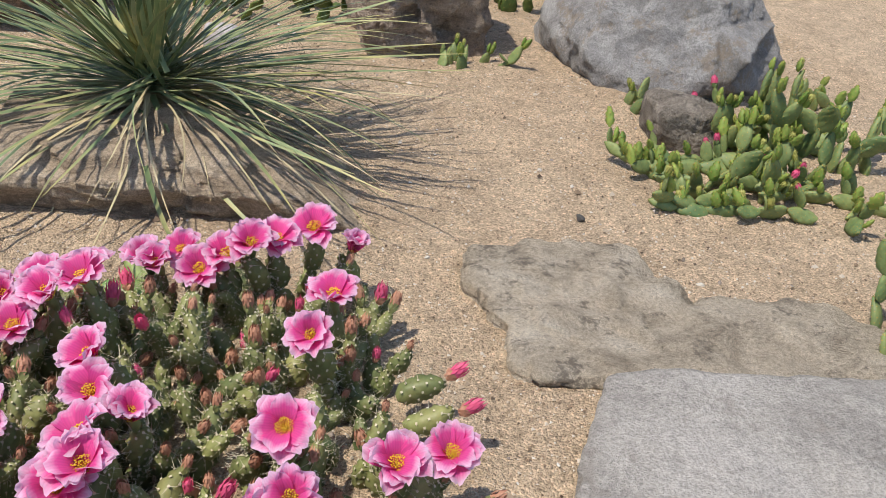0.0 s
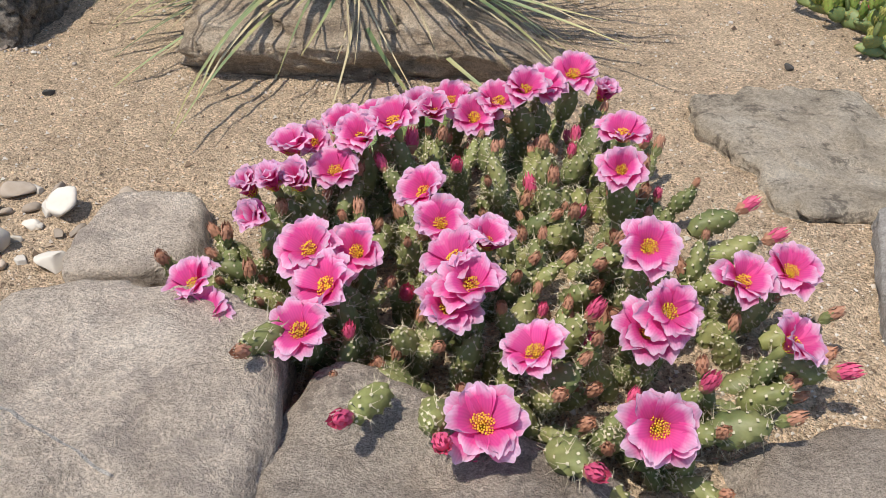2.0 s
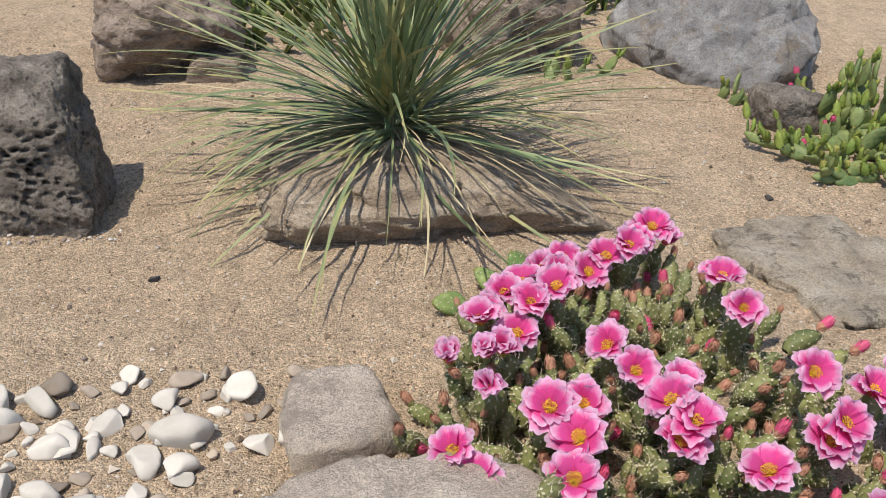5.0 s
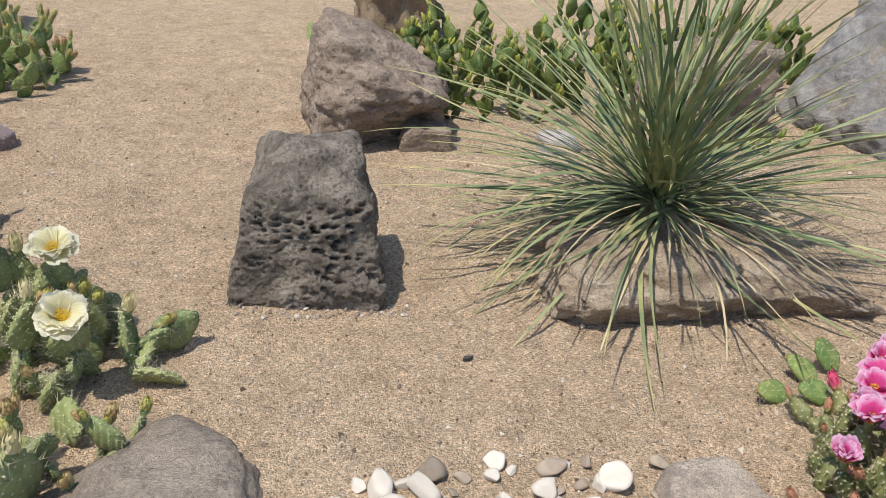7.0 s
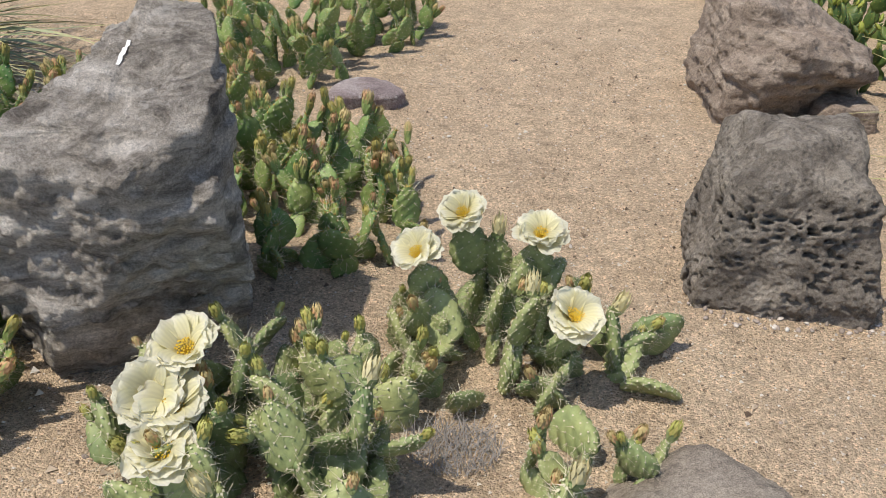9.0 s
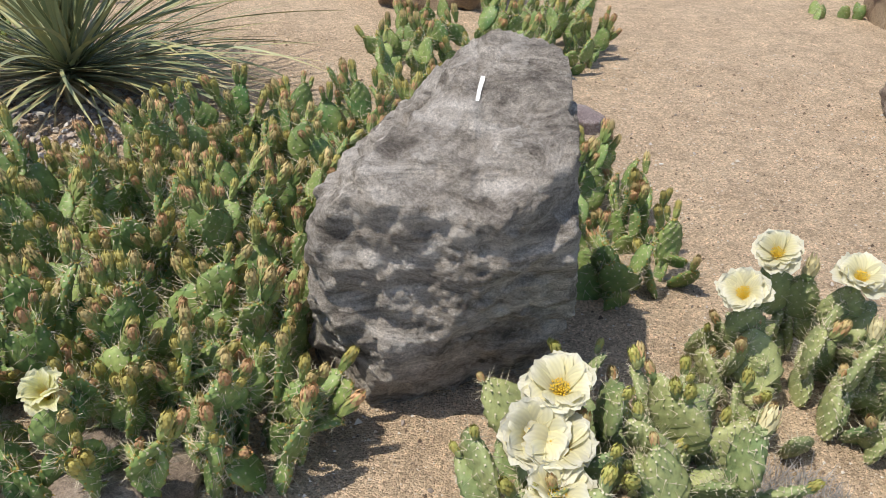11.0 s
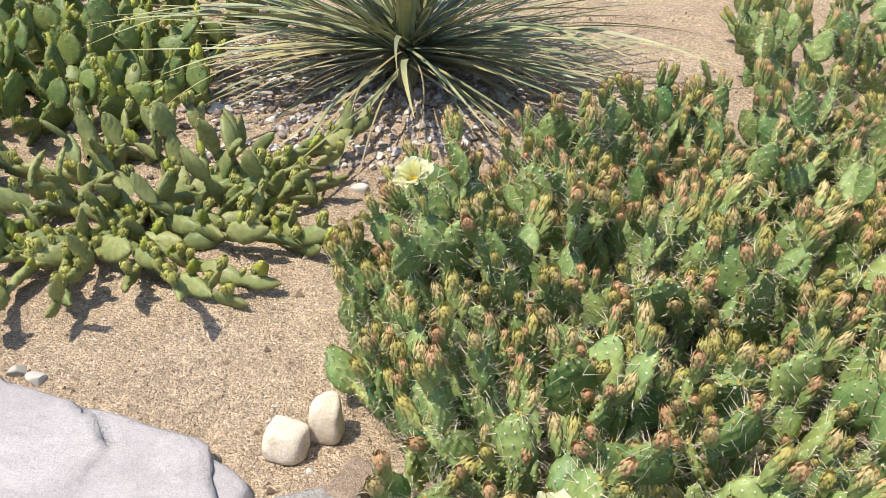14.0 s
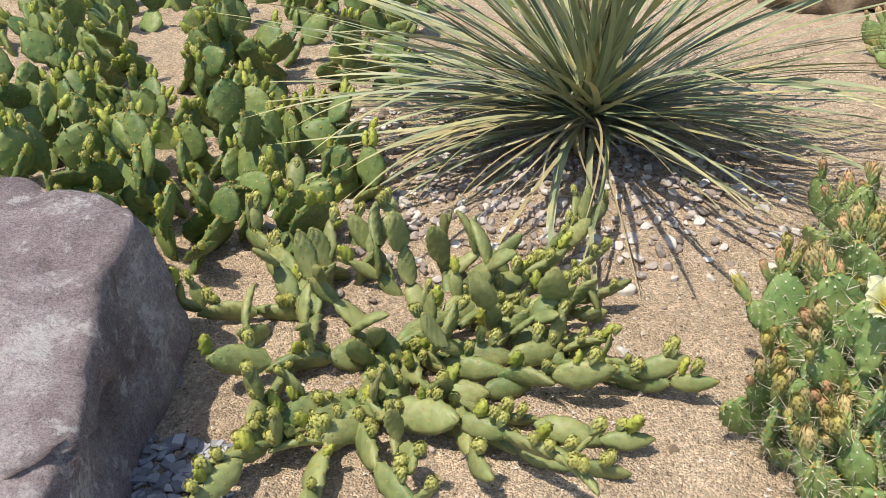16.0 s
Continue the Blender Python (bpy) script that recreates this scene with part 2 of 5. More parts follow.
BUD_ROSY = plain_mat("dusty_rose_bud_tip", (0.46, 0.25, 0.12), (0.62, 0.40, 0.22), 120, 0.6)
BUD_GOLD = plain_mat("golden_bud_tip", (0.36, 0.32, 0.09), (0.52, 0.44, 0.14), 120, 0.6)
BUD_GREEN = plain_mat("green_tan_bud_scale", (0.26, 0.31, 0.10), (0.46, 0.38, 0.16), 120, 0.6, 0.4)
SK_YOUNG = skin_mat("fresh_green_young_pad", (0.11, 0.20, 0.035), (0.23, 0.32, 0.065), (0.33, 0.37, 0.08), 0.2)
SK_LEAFY = skin_mat("yellow_green_young_pad", (0.20, 0.27, 0.04), (0.38, 0.42, 0.07), (0.46, 0.44, 0.09), 0.1)
BUD_ROSE = plain_mat("rosy_brown_bud_tip", (0.38, 0.17, 0.11), (0.55, 0.30, 0.19), 120, 0.6)
BUD_PINK = plain_mat("pink_bud_tip", (0.62, 0.06, 0.17), (0.74, 0.14, 0.26), 80, 0.5)
BUD_YELLOW = plain_mat("yellow_green_bud_tip", (0.34, 0.36, 0.08), (0.50, 0.46, 0.15), 80, 0.5)
BUD_CREAM = plain_mat("cream_bud_tip", (0.60, 0.52, 0.26), (0.74, 0.68, 0.42), 80, 0.5)
PETAL_PINK = petal_mat("pink_petal", (0.86, 0.05, 0.26), (0.91, 0.125, 0.45), (0.95, 0.66, 0.87))
PETAL_CREAM = petal_mat("cream_petal", (0.80, 0.68, 0.22), (0.89, 0.85, 0.58), (0.92, 0.90, 0.76))
PETAL_YELLOW = petal_mat("yellow_petal", (0.80, 0.68, 0.10), (0.88, 0.86, 0.44), (0.92, 0.91, 0.66))
STAMEN = plain_mat("yellow_stamen", (0.82, 0.50, 0.03), (0.90, 0.68, 0.08), 150, 0.6)
LEAF_GREEN = leaf_mat("olive_yucca_leaf", (0.085, 0.13, 0.058), (0.22, 0.275, 0.135), (0.50, 0.42, 0.17))
LEAF_GREY = leaf_mat("grey_green_yucca_leaf", (0.13, 0.165, 0.08), (0.31, 0.335, 0.195), (0.52, 0.44, 0.18))
LEAF_DRY = leaf_mat("straw_yucca_leaf", (0.30, 0.25, 0.13), (0.48, 0.41, 0.26), (0.42, 0.34, 0.18))
DEAD = plain_mat("grey_dead_stem", (0.25, 0.23, 0.22), (0.42, 0.40, 0.38), 90, 0.9)


# ---- mesh helpers ----
def mesh_of(name, verts, faces, mats, slots=None, smooth=True, uv=None):
    me = bpy.data.meshes.new(name)
    me.from_pydata([tuple(v) for v in verts], [], faces)
    for m in mats:
        me.materials.append(m)
    if slots is not None:
        me.polygons.foreach_set("material_index", slots)
    if smooth:
        me.polygons.foreach_set("use_smooth", [True] * len(me.polygons))
    if uv is not None:
        lay = me.uv_layers.new(name="UVMap")
        for loop in me.loops:
            lay.data[loop.index].uv = uv[loop.vertex_index]
    me.update()
    return me


def child(name, me, parent, m, label=""):
    ob = new(name, me)
    ob.parent = parent
    ob.matrix_basis = m
    if label:
        ob["label"] = label
    return ob


def root(name, at, label, category, group=""):
    ob = new(name)
    ob.empty_display_size = 0.05
    ob.location = at
    return tagged(ob, label, category, group)


class Bag:
    """Vertices and faces gathered for one mesh."""

    def __init__(self):
        self.v, self.f, self.s = [], [], []

    def add(self, verts, faces, slot=0):
        k = len(self.v)
        self.v.extend(verts)
        self.f.extend(tuple(i + k for i in f) for f in faces)
        self.s.extend([slot] * len(faces))

    def grow(self, k, verts, faces, slot):
        """Faces that grow from the vertex k, which they call -1."""
        n = len(self.v)
        self.v.extend(verts)
        self.f.extend(tuple(k if i < 0 else i + n for i in f) for f in faces)
        self.s.extend([slot] * len(faces))

    def cone(self, p, q, r, sides=3, slot=0, tip=None):
        p, q = Vector(p), Vector(q)
        ax = (q - p).normalized()
        a = ax.orthogonal().normalized()
        b = ax.cross(a)
        ring = [p + (a * math.cos(2 * math.pi * i / sides) + b * math.sin(2 * math.pi * i / sides)) * r for i in range(sides)]
        self.add(ring + [q], [(i, (i + 1) % sides, sides) for i in range(sides)], slot)

    def blob(self, c, r, slot=0):
        c = Vector(c)
        d = [Vector(x) * r for x in ((1, 0, 0), (-1, 0, 0), (0, 1, 0), (0, -1, 0), (0, 0, 1), (0, 0, -1))]
        self.add([c + x for x in d], [(0, 2, 4), (2, 1, 4), (1, 3, 4), (3, 0, 4), (2, 0, 5), (1, 2, 5), (3, 1, 5), (0, 3, 5)], slot)

    def mesh(self, name, mats, smooth=True, uv=None):
        return mesh_of(name, self.v, self.f, mats, self.s, smooth, uv)


def aim(at, up, spin=0.0, scale=1.0):
    """A pose whose z axis points along up."""
    q = Vector(up).normalized().to_track_quat("Z", "Y")
    m = Matrix.Translation(at) @ q.to_matrix().to_4x4() @ Matrix.Rotation(spin, 4, "Z")
    s = scale if isinstance(scale, tuple) else (scale, scale, scale)
    return m @ Matrix.Diagonal((*s, 1))


# ---- the ground ----
def smooth01(a, b, x):
    k = min(1.0, max(0.0, (x - a) / (b - a)))
    return k * k * (3 - 2 * k)


def bed_edge(x):
    return 0.62 + 0.5 * smooth01(-1.2, -2.0, x)


def ground_z(x, y, fine=True):
    z = -0.068 + 0.045 * smooth01(2.2, 4.5, y)
    e = bed_edge(x)
    z -= 0.22 * smooth01(e, e - 0.28, y)
    if fine:
        z += 0.014 * (noise.noise(Vector((x * 2.2, y * 2.2, 3))) + 0.6 * noise.noise(Vector((x * 7, y * 7, 1))))
        z += 0.008 * noise.noise(Vector((x * 16, y * 16, 5))) + 0.004 * noise.noise(Vector((x * 48, y * 48, 8)))
    return z


def build_ground():
    xs = [-60, -30, -15, -9] + [-7.2 + 0.022 * i for i in range(441)] + [4, 9, 20, 60]
    ys = [-50, -20, -8, -3, -1] + [0.2 + 0.022 * i for i in range(240)] + [7, 9, 14, 25, 60]
    verts = [(x, y, ground_z(x, y)) for y in ys for x in xs]
    n = len(xs)
    faces = [(j * n + i, j * n + i + 1, (j + 1) * n + i + 1, (j + 1) * n + i) for j in range(len(ys) - 1) for i in range(n - 1)]
    ob = new("ground", mesh_of("ground", verts, faces, [SAND]))
    tagged(ob, "coarse tan sand and grit of a cactus bed", "ground", kind="structure")
    xs = [-12, -8] + [-7 + 0.1 * i for i in range(101)] + [5, 10]
    verts, faces = [], []
    for x in xs:
        e = bed_edge(x) - 0.26
        for y in (e, e - 0.05, e - 0.6, -1.5, -3.0):
            verts.append((x, y, ground_z(x, y, False) + 0.022))
    for i in range(len(xs) - 1):
        faces += [(i * 5 + k + 1, i * 5 + 6 + k, i * 5 + 5 + k, i * 5 + k) for k in range(4)]
    path = new("path", mesh_of("path", verts, faces, [GRAVEL]))
    tagged(path, "blue-grey slate gravel path beside the bed", "path", kind="structure")


build_ground()


# ---- rocks ----
def rock_mesh(name, half, seed, mat, planes=(), rough=0.03, sub=5, sharp=10, chips=7, pits=0.0, freq=5.0, layers=0.0, bite=(0.66, 0.86), spire=(), facet=0.0, facet_freq=5.0, crag=0.0):
    """A boulder: soft cut by planes round a box of half sizes, then roughened."""
    rnd = random.Random(seed)
    a, b, c = half
    cuts = [((1, 0, 0), a), ((-1, 0, 0), a), ((0, 1, 0), b), ((0, -1, 0), b), ((0, 0, 1), c), ((0, 0, -1), c)]
    for _ in range(chips):
        d = Vector((rnd.uniform(-1, 1), rnd.uniform(-1, 1), rnd.uniform(-0.6, 1))).normalized()
        cuts.append((d, (abs(d.x) * a + abs(d.y) * b + abs(d.z) * c) * rnd.uniform(*bite)))
    cuts += [(Vector(p[:3]).normalized(), p[3]) for p in planes]
    bm = bmesh.new()
    bmesh.ops.create_icosphere(bm, subdivisions=sub, radius=1)
    N = np.array([tuple(n) for n, _ in cuts])
    D = np.array([d for _, d in cuts])
    N2 = np.array([tuple(Vector(c[:3]).normalized()) for c in spire]) if spire else None
    D2 = np.array([c[3] for c in spire])
    off = Vector((seed * 3.7, seed * 1.3, seed * 7.1))
    # spread the vertices over a flat or long rock before cutting
    for v in bm.verts:
        d = Vector((v.co.x * a, v.co.y * b, v.co.z * c)).normalized()
        k = np.maximum(N @ np.array(tuple(d)) / D, 0) ** sharp
        reach = float(k.sum() ** (-1.0 / sharp))
        if spire:
            k = np.maximum(N2 @ np.array(tuple(d)) / D2, 0) ** sharp
            reach = max(reach, float(k.sum() ** (-1.0 / sharp)))
        p = d * reach
        q = p * freq + off
        dz = noise.fractal(q, 0.85, 2.1, 7) * rough + rough * 0.5 * (noise.ridged_multi_fractal(q * 1.4, 0.9, 2.1, 5, 1.0, 2.0) - 1.0) * 0.6
        if facet:
            w = p * facet_freq + off
            w += noise.noise_vector(w * 2.0) * 0.10
            c0 = noise.voronoi(w)[1][0]
            dz += facet * ((w - c0).dot(noise.noise_vector(c0 * 7.31)) + 0.25 * noise.noise(c0 * 5.17))
        if crag:
            # broken beds that rise to one side, with sharp lips
            g = Vector((p.x * 5.0 - p.z * 2.0, p.y * 5.0, (p.z - 0.25 * p.x) * 17.0)) + off + noise.noise_vector(q * 0.3) * 0.35
            dz += crag * (noise.ridged_multi_fractal(g, 0.75, 2.3, 6, 1.0, 2.0) - 1.1) * 0.8
        if layers:
            h = p.z + 0.25 * p.x + 0.03 * noise.noise(q)
            dz += layers * (abs((h * 22 + 0.8 * noise.noise(q * 0.7)) % 1.0 - 0.5) - 0.25)
        if pits:
            f = noise.voronoi(Vector((p.x * 36, p.y * 36, p.z * 66)) + off + noise.noise_vector(p * 16) * 0.8)[0]
            g = noise.noise(p * 7 + off)
            if d.z < 0.62:
                dz -= pits * max(0.0, 0.46 - f[0]) * 2.2 * max(0.0, min(1.0, 0.55 + g * 2.0)) * smooth01(0.72, 0.35, d.z)
        v.co = p + d * dz
    me = bpy.data.meshes.new(name)
    bm.to_mesh(me)
    bm.free()
    me.materials.append(mat)
    me.polygons.foreach_set("use_smooth", [True] * len(me.polygons))
    return me


def rock(name, label, at, half, mat, seed, rz=0.0, rx=0.0, ry=0.0, **kw):
    ob = new(name, rock_mesh(name, half, seed, mat, **kw))
    ob.matrix_basis = pose(*at, rx, ry, rz)
    return tagged(ob, label, "rock")


ledge = rock("ledge_rock", "long tan layered rock under a yucca, leaf shadows on it", (-0.66, 2.03, -0.035), (0.56, 0.23, 0.125), R_TAN, 3, rz=-2,
             planes=((0.42, 0.1, 0.9, 0.155), (0, -0.5, 0.85, 0.16), (0, -0.8, -0.6, 0.15), (-0.3, -0.4, 0.8, 0.30)), rough=0.04, sub=6, chips=6, layers=0.03, sharp=16, facet=0.06, facet_freq=6.0)
rock("flat_slab", "low lichen-stained grey slab sunk in the sand", (0.34, 1.56, -0.112), (0.25, 0.28, 0.068), R_SLAB, 5, rz=12, rough=0.034, chips=8, sub=6, freq=8, sharp=18, facet=0.03, facet_freq=8.0)
rock("flat_slab", "low lichen-stained grey slab beside another slab", (0.70, 1.46, -0.105), (0.30, 0.17, 0.068), R_SLAB, 6, rz=2, rough=0.026, chips=8, sub=6, freq=7)
rock("stepping_stone", "pale grey flat stone with a straight edge", (0.62, 1.06, -0.125), (0.44, 0.275, 0.10), R_PALE, 8, rz=3, rough=0.014, chips=0, sharp=50, sub=6, planes=((-0.93, 0.36, 0, 0.385),), facet=0.015, facet_freq=5.0)
rock("angular_boulder", "large angular blue-grey boulder on the sand", (0.86, 3.26, 0.10), (0.46, 0.38, 0.44), R_BLUE, 11, rz=8, rx=-4,
     planes=((-0.35, -0.80, 0.48, 0.27), (0.45, -0.8, 0.35, 0.28), (0.8, -0.3, 0.5, 0.31), (-0.85, -0.2, 0.45, 0.36), (0.2, -0.6, -0.75, 0.34), (0.75, -0.6, -0.1, 0.37), (0.1, -0.5, 0.85, 0.36)),
     rough=0.014, sharp=130, sub=7, chips=20, bite=(0.62, 0.80), freq=11,
     spire=((0.40, -0.92, 0.0, 0.50), (0.92, 0.40, 0.0, 0.19), (-0.92, -0.40, 0.0, 0.10), (0.25, -0.45, 0.86, 0.20), (-0.4, 0.92, 0.0, 0.30), (0.0, 0.0, -1.0, 0.5), (0.75, -0.45, -0.48, 0.27)))
rock("boulder", "brown-grey square boulder behind the yucca", (-0.10, 3.38, 0.09), (0.24, 0.22, 0.25), R_BROWN, 12, rz=8, rough=0.03, sharp=30, sub=6, facet=0.10, facet_freq=8.0)
rock("small_rock", "small dark grey rock among cactus pads", (0.75, 2.56, -0.015), (0.11, 0.10, 0.085), R_LAVA, 13, rough=0.03, sub=5)
veined = rock("edging_boulder", "broad warm grey boulder edging the bed, with a pale vein", (-1.02, 0.60, -0.145), (0.31, 0.37, 0.215), R_WARM, 21, rz=-14,
              planes=((0, -0.6, 0.8, 0.25), (0.8, 0.5, 0.2, 0.36), (-0.7, 0.5, 0.4, 0.38)), rough=0.032, sub=6, chips=6, sharp=13, layers=0.008)
rock("edging_boulder", "smooth warm grey boulder edging the bed", (-0.52, 0.47, -0.175), (0.30, 0.29, 0.205), R_MOTTLED, 22, rz=-22,
     planes=((0.6, -0.1, 0.75, 0.25), (0, -0.6, 0.8, 0.26)), rough=0.03, sub=6, chips=5)
rock("edging_boulder", "flat warm grey boulder edging the bed", (0.20, 0.58, -0.21), (0.33, 0.27, 0.165), R_MOTTLED, 23, rz=8, rough=0.03, sub=6, chips=6)
rock("small_rock", "small brown rock with orange lichen", (-0.20, 0.585, -0.14), (0.11, 0.09, 0.075), R_RUST, 24, rough=0.045, sub=6)
rock("small_rock", "small dark grey rock between boulders", (-0.13, 0.52, -0.20), (0.06, 0.06, 0.05), R_LAVA, 25, rough=0.012, sub=4)
rock("small_rock", "small grey rock beside white stones", (-1.04, 1.16, -0.07), (0.11, 0.11, 0.055), R_WARM, 26, rz=10, rough=0.02, sub=5, sharp=18)
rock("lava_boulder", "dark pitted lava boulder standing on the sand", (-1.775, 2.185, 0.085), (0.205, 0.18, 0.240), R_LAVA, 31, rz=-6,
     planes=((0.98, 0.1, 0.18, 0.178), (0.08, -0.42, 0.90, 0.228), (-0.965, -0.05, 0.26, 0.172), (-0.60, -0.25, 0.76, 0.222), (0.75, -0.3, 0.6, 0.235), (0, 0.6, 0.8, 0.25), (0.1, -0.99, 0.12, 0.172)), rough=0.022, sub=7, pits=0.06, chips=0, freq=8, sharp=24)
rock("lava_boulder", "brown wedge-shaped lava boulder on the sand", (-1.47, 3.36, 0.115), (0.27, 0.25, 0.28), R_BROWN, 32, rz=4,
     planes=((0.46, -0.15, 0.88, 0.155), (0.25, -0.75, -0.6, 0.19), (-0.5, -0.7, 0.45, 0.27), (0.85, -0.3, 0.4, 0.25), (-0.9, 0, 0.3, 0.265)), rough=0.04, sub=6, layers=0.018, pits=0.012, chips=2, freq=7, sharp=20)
rock("small_rock", "small brown rock under the wedge-shaped boulder", (-1.30, 3.20, -0.02), (0.10, 0.09, 0.06), R_BROWN, 36, rough=0.02, sub=4)
rock("small_rock", "small white stone behind the yucca", (-0.79, 3.10, -0.02), (0.075, 0.06, 0.045), R_LIGHT, 37, rough=0.012, sub=4)
rock("petrified_log", "upright tan weathered log at the back of the bed", (-1.24, 4.82, 0.25), (0.18, 0.17, 0.45), R_WOOD, 33, rough=0.06, sub=5, sharp=14)
rock("petrified_log", "upright tan weathered log among far cacti", (-3.58, 4.84, 0.25), (0.29, 0.22, 0.45), R_WOOD, 34, rough=0.07, sub=5, sharp=14)
rock("edging_boulder", "rounded mottled grey boulder edging the bed", (-2.11, 1.25, -0.125), (0.33, 0.29, 0.135), R_MOTTLED, 35, rz=-12, rough=0.026, sub=6,
     planes=((-0.6, 0.2, 0.75, 0.17), (0.8, 0.3, 0.5, 0.22)), chips=6)
standing = rock("standing_boulder", "tall craggy grey boulder with a white paint mark", (-3.17, 1.86, 0.24), (0.29, 0.30, 0.45), R_GREY, 52, rz=0,
                planes=((-0.71, 0.05, 0.70, 0.247), (0.03, -0.52, 0.85, 0.308), (-0.98, -0.1, 0.1, 0.272), (-0.08, -0.99, -0.10, 0.258), (0.42, -0.80, -0.42, 0.228), (-0.62, -0.74, -0.24, 0.310),
                        (0.98, 0.05, 0.06, 0.228), (0.88, 0.45, -0.02, 0.172), (0.62, -0.76, 0.12, 0.300), (0.70, 0.1, 0.70, 0.385), (0.1, 0.55, 0.83, 0.375), (0, 0.9, 0.3, 0.27), (0.05, -0.1, 0.99, 0.402)),
                rough=0.022, sub=7, sharp=90, chips=0, freq=13.0, crag=0.006, facet=0.018, facet_freq=6.0, layers=0.004)
rock("small_rock", "small grey rock lying on the sand", (-2.93, 3.22, -0.03), (0.15, 0.10, 0.04), R_PURPLE, 42, rough=0.03, sub=4)
rock("block_boulder", "square purplish boulder with pale streaks", (-5.80, 1.78, 0.01), (0.32, 0.40, 0.27), R_PURPLE, 43, rz=2, rough=0.022, sub=6, sharp=60, chips=2, bite=(0.8, 0.9),
     planes=((0.06, -0.30, 0.95, 0.222), (0.55, -0.83, -0.1, 0.455), (0.10, -0.88, 0.46, 0.345), (0.985, 0.1, 0.10, 0.315)), facet=0.05, facet_freq=5.0, layers=0.006)
rock("stepping_stone", "pale blue-grey flat stone at the bed's edge", (-4.93, 1.315, -0.125), (0.45, 0.24, 0.095), R_LIGHT, 44, rz=-7, rough=0.008, sharp=60, sub=6, chips=0, facet=0.03, facet_freq=6.0,
     planes=((0.75, 0.66, 0.1, 0.41),))
rock("small_rock", "broken pale piece beside the flat stone", (-4.59, 1.41, -0.10), (0.13, 0.085, 0.055), R_LIGHT, 49, rz=-20, rough=0.012, sub=5, sharp=40, chips=4)
rock("small_rock", "grey flat stone beside orange stones", (-4.36, 1.39, -0.09), (0.10, 0.075, 0.045), R_PALE, 45, rz=30, rough=0.015, sub=5, sharp=30)
rock("small_rock", "flat orange sandstone piece on the sand", (-4.325, 1.50, -0.065), (0.028, 0.055, 0.025), R_ORANGE, 46, rz=-12, rough=0.006, sub=4, sharp=24)
rock("small_rock", "rough cream stone lump on the sand", (-4.457, 1.565, -0.045), (0.034, 0.032, 0.034), R_CREAM, 47, rough=0.010, sub=4)
rock("small_rock", "rough cream stone lump under cactus pads", (-4.405, 1.625, -0.035), (0.026, 0.028, 0.044), R_CREAM, 50, rough=0.010, sub=4)
rock("small_rock", "low reddish brown rock in front of cactus pads", (-3.72, 1.33, -0.09), (0.16, 0.13, 0.07), R_BROWN, 48, rough=0.04, sub=5)


def mark_on(thing, name, points, width, mat, label, down):
    """A thin stroke laid on a rock along a line of points, pressed onto its surface along down."""
    inv = thing.matrix_basis.inverted()
    tree = BVHTree.FromPolygons([v.co.copy() for v in thing.data.vertices], [tuple(p.vertices) for p in thing.data.polygons])
    d = (inv.to_3x3() @ Vector(down)).normalized()
    pts = [Vector(p) for p in points]
    fine = [a.lerp(b, k / 8) for a, b in zip(pts, pts[1:]) for k in range(8)] + [pts[-1]]
    verts = []
    for i, p in enumerate(fine):
        t = (fine[min(i + 1, len(fine) - 1)] - fine[max(i - 1, 0)]).normalized()
        side = t.cross(Vector(down)).normalized() * width / 2 * (0.7 + 0.5 * noise.noise(p * 40))
        for s in (-1, 0, 1):
            hit = tree.ray_cast(inv @ (p + side * s - Vector(down) * 0.3), d)
            if hit[0] is None:
                return None
            verts.append(hit[0] - d * 0.004)
    faces = [(i * 3 + k, i * 3 + k + 1, i * 3 + k + 4, i * 3 + k + 3) for i in range(len(fine) - 1) for k in range(2)]
    return child(name, mesh_of(name, verts, faces, [mat]), thing, Matrix(), label)


mark_on(standing, "paint_mark", [(-3.132, 1.735, 0.590), (-3.130, 1.745, 0.620), (-3.127, 1.755, 0.650)], 0.010, CHALK, "white paint stroke", (0.0, 0.75, -0.66))
mark_on(veined, "mineral_vein", [(-1.14, 0.70, 0.0), (-1.05, 0.672, 0.0), (-0.97, 0.63, 0.0), (-0.88, 0.575, 0.0)], 0.006, R_PALE, "pale mineral vein", (0.0, 0.0, -1.0))


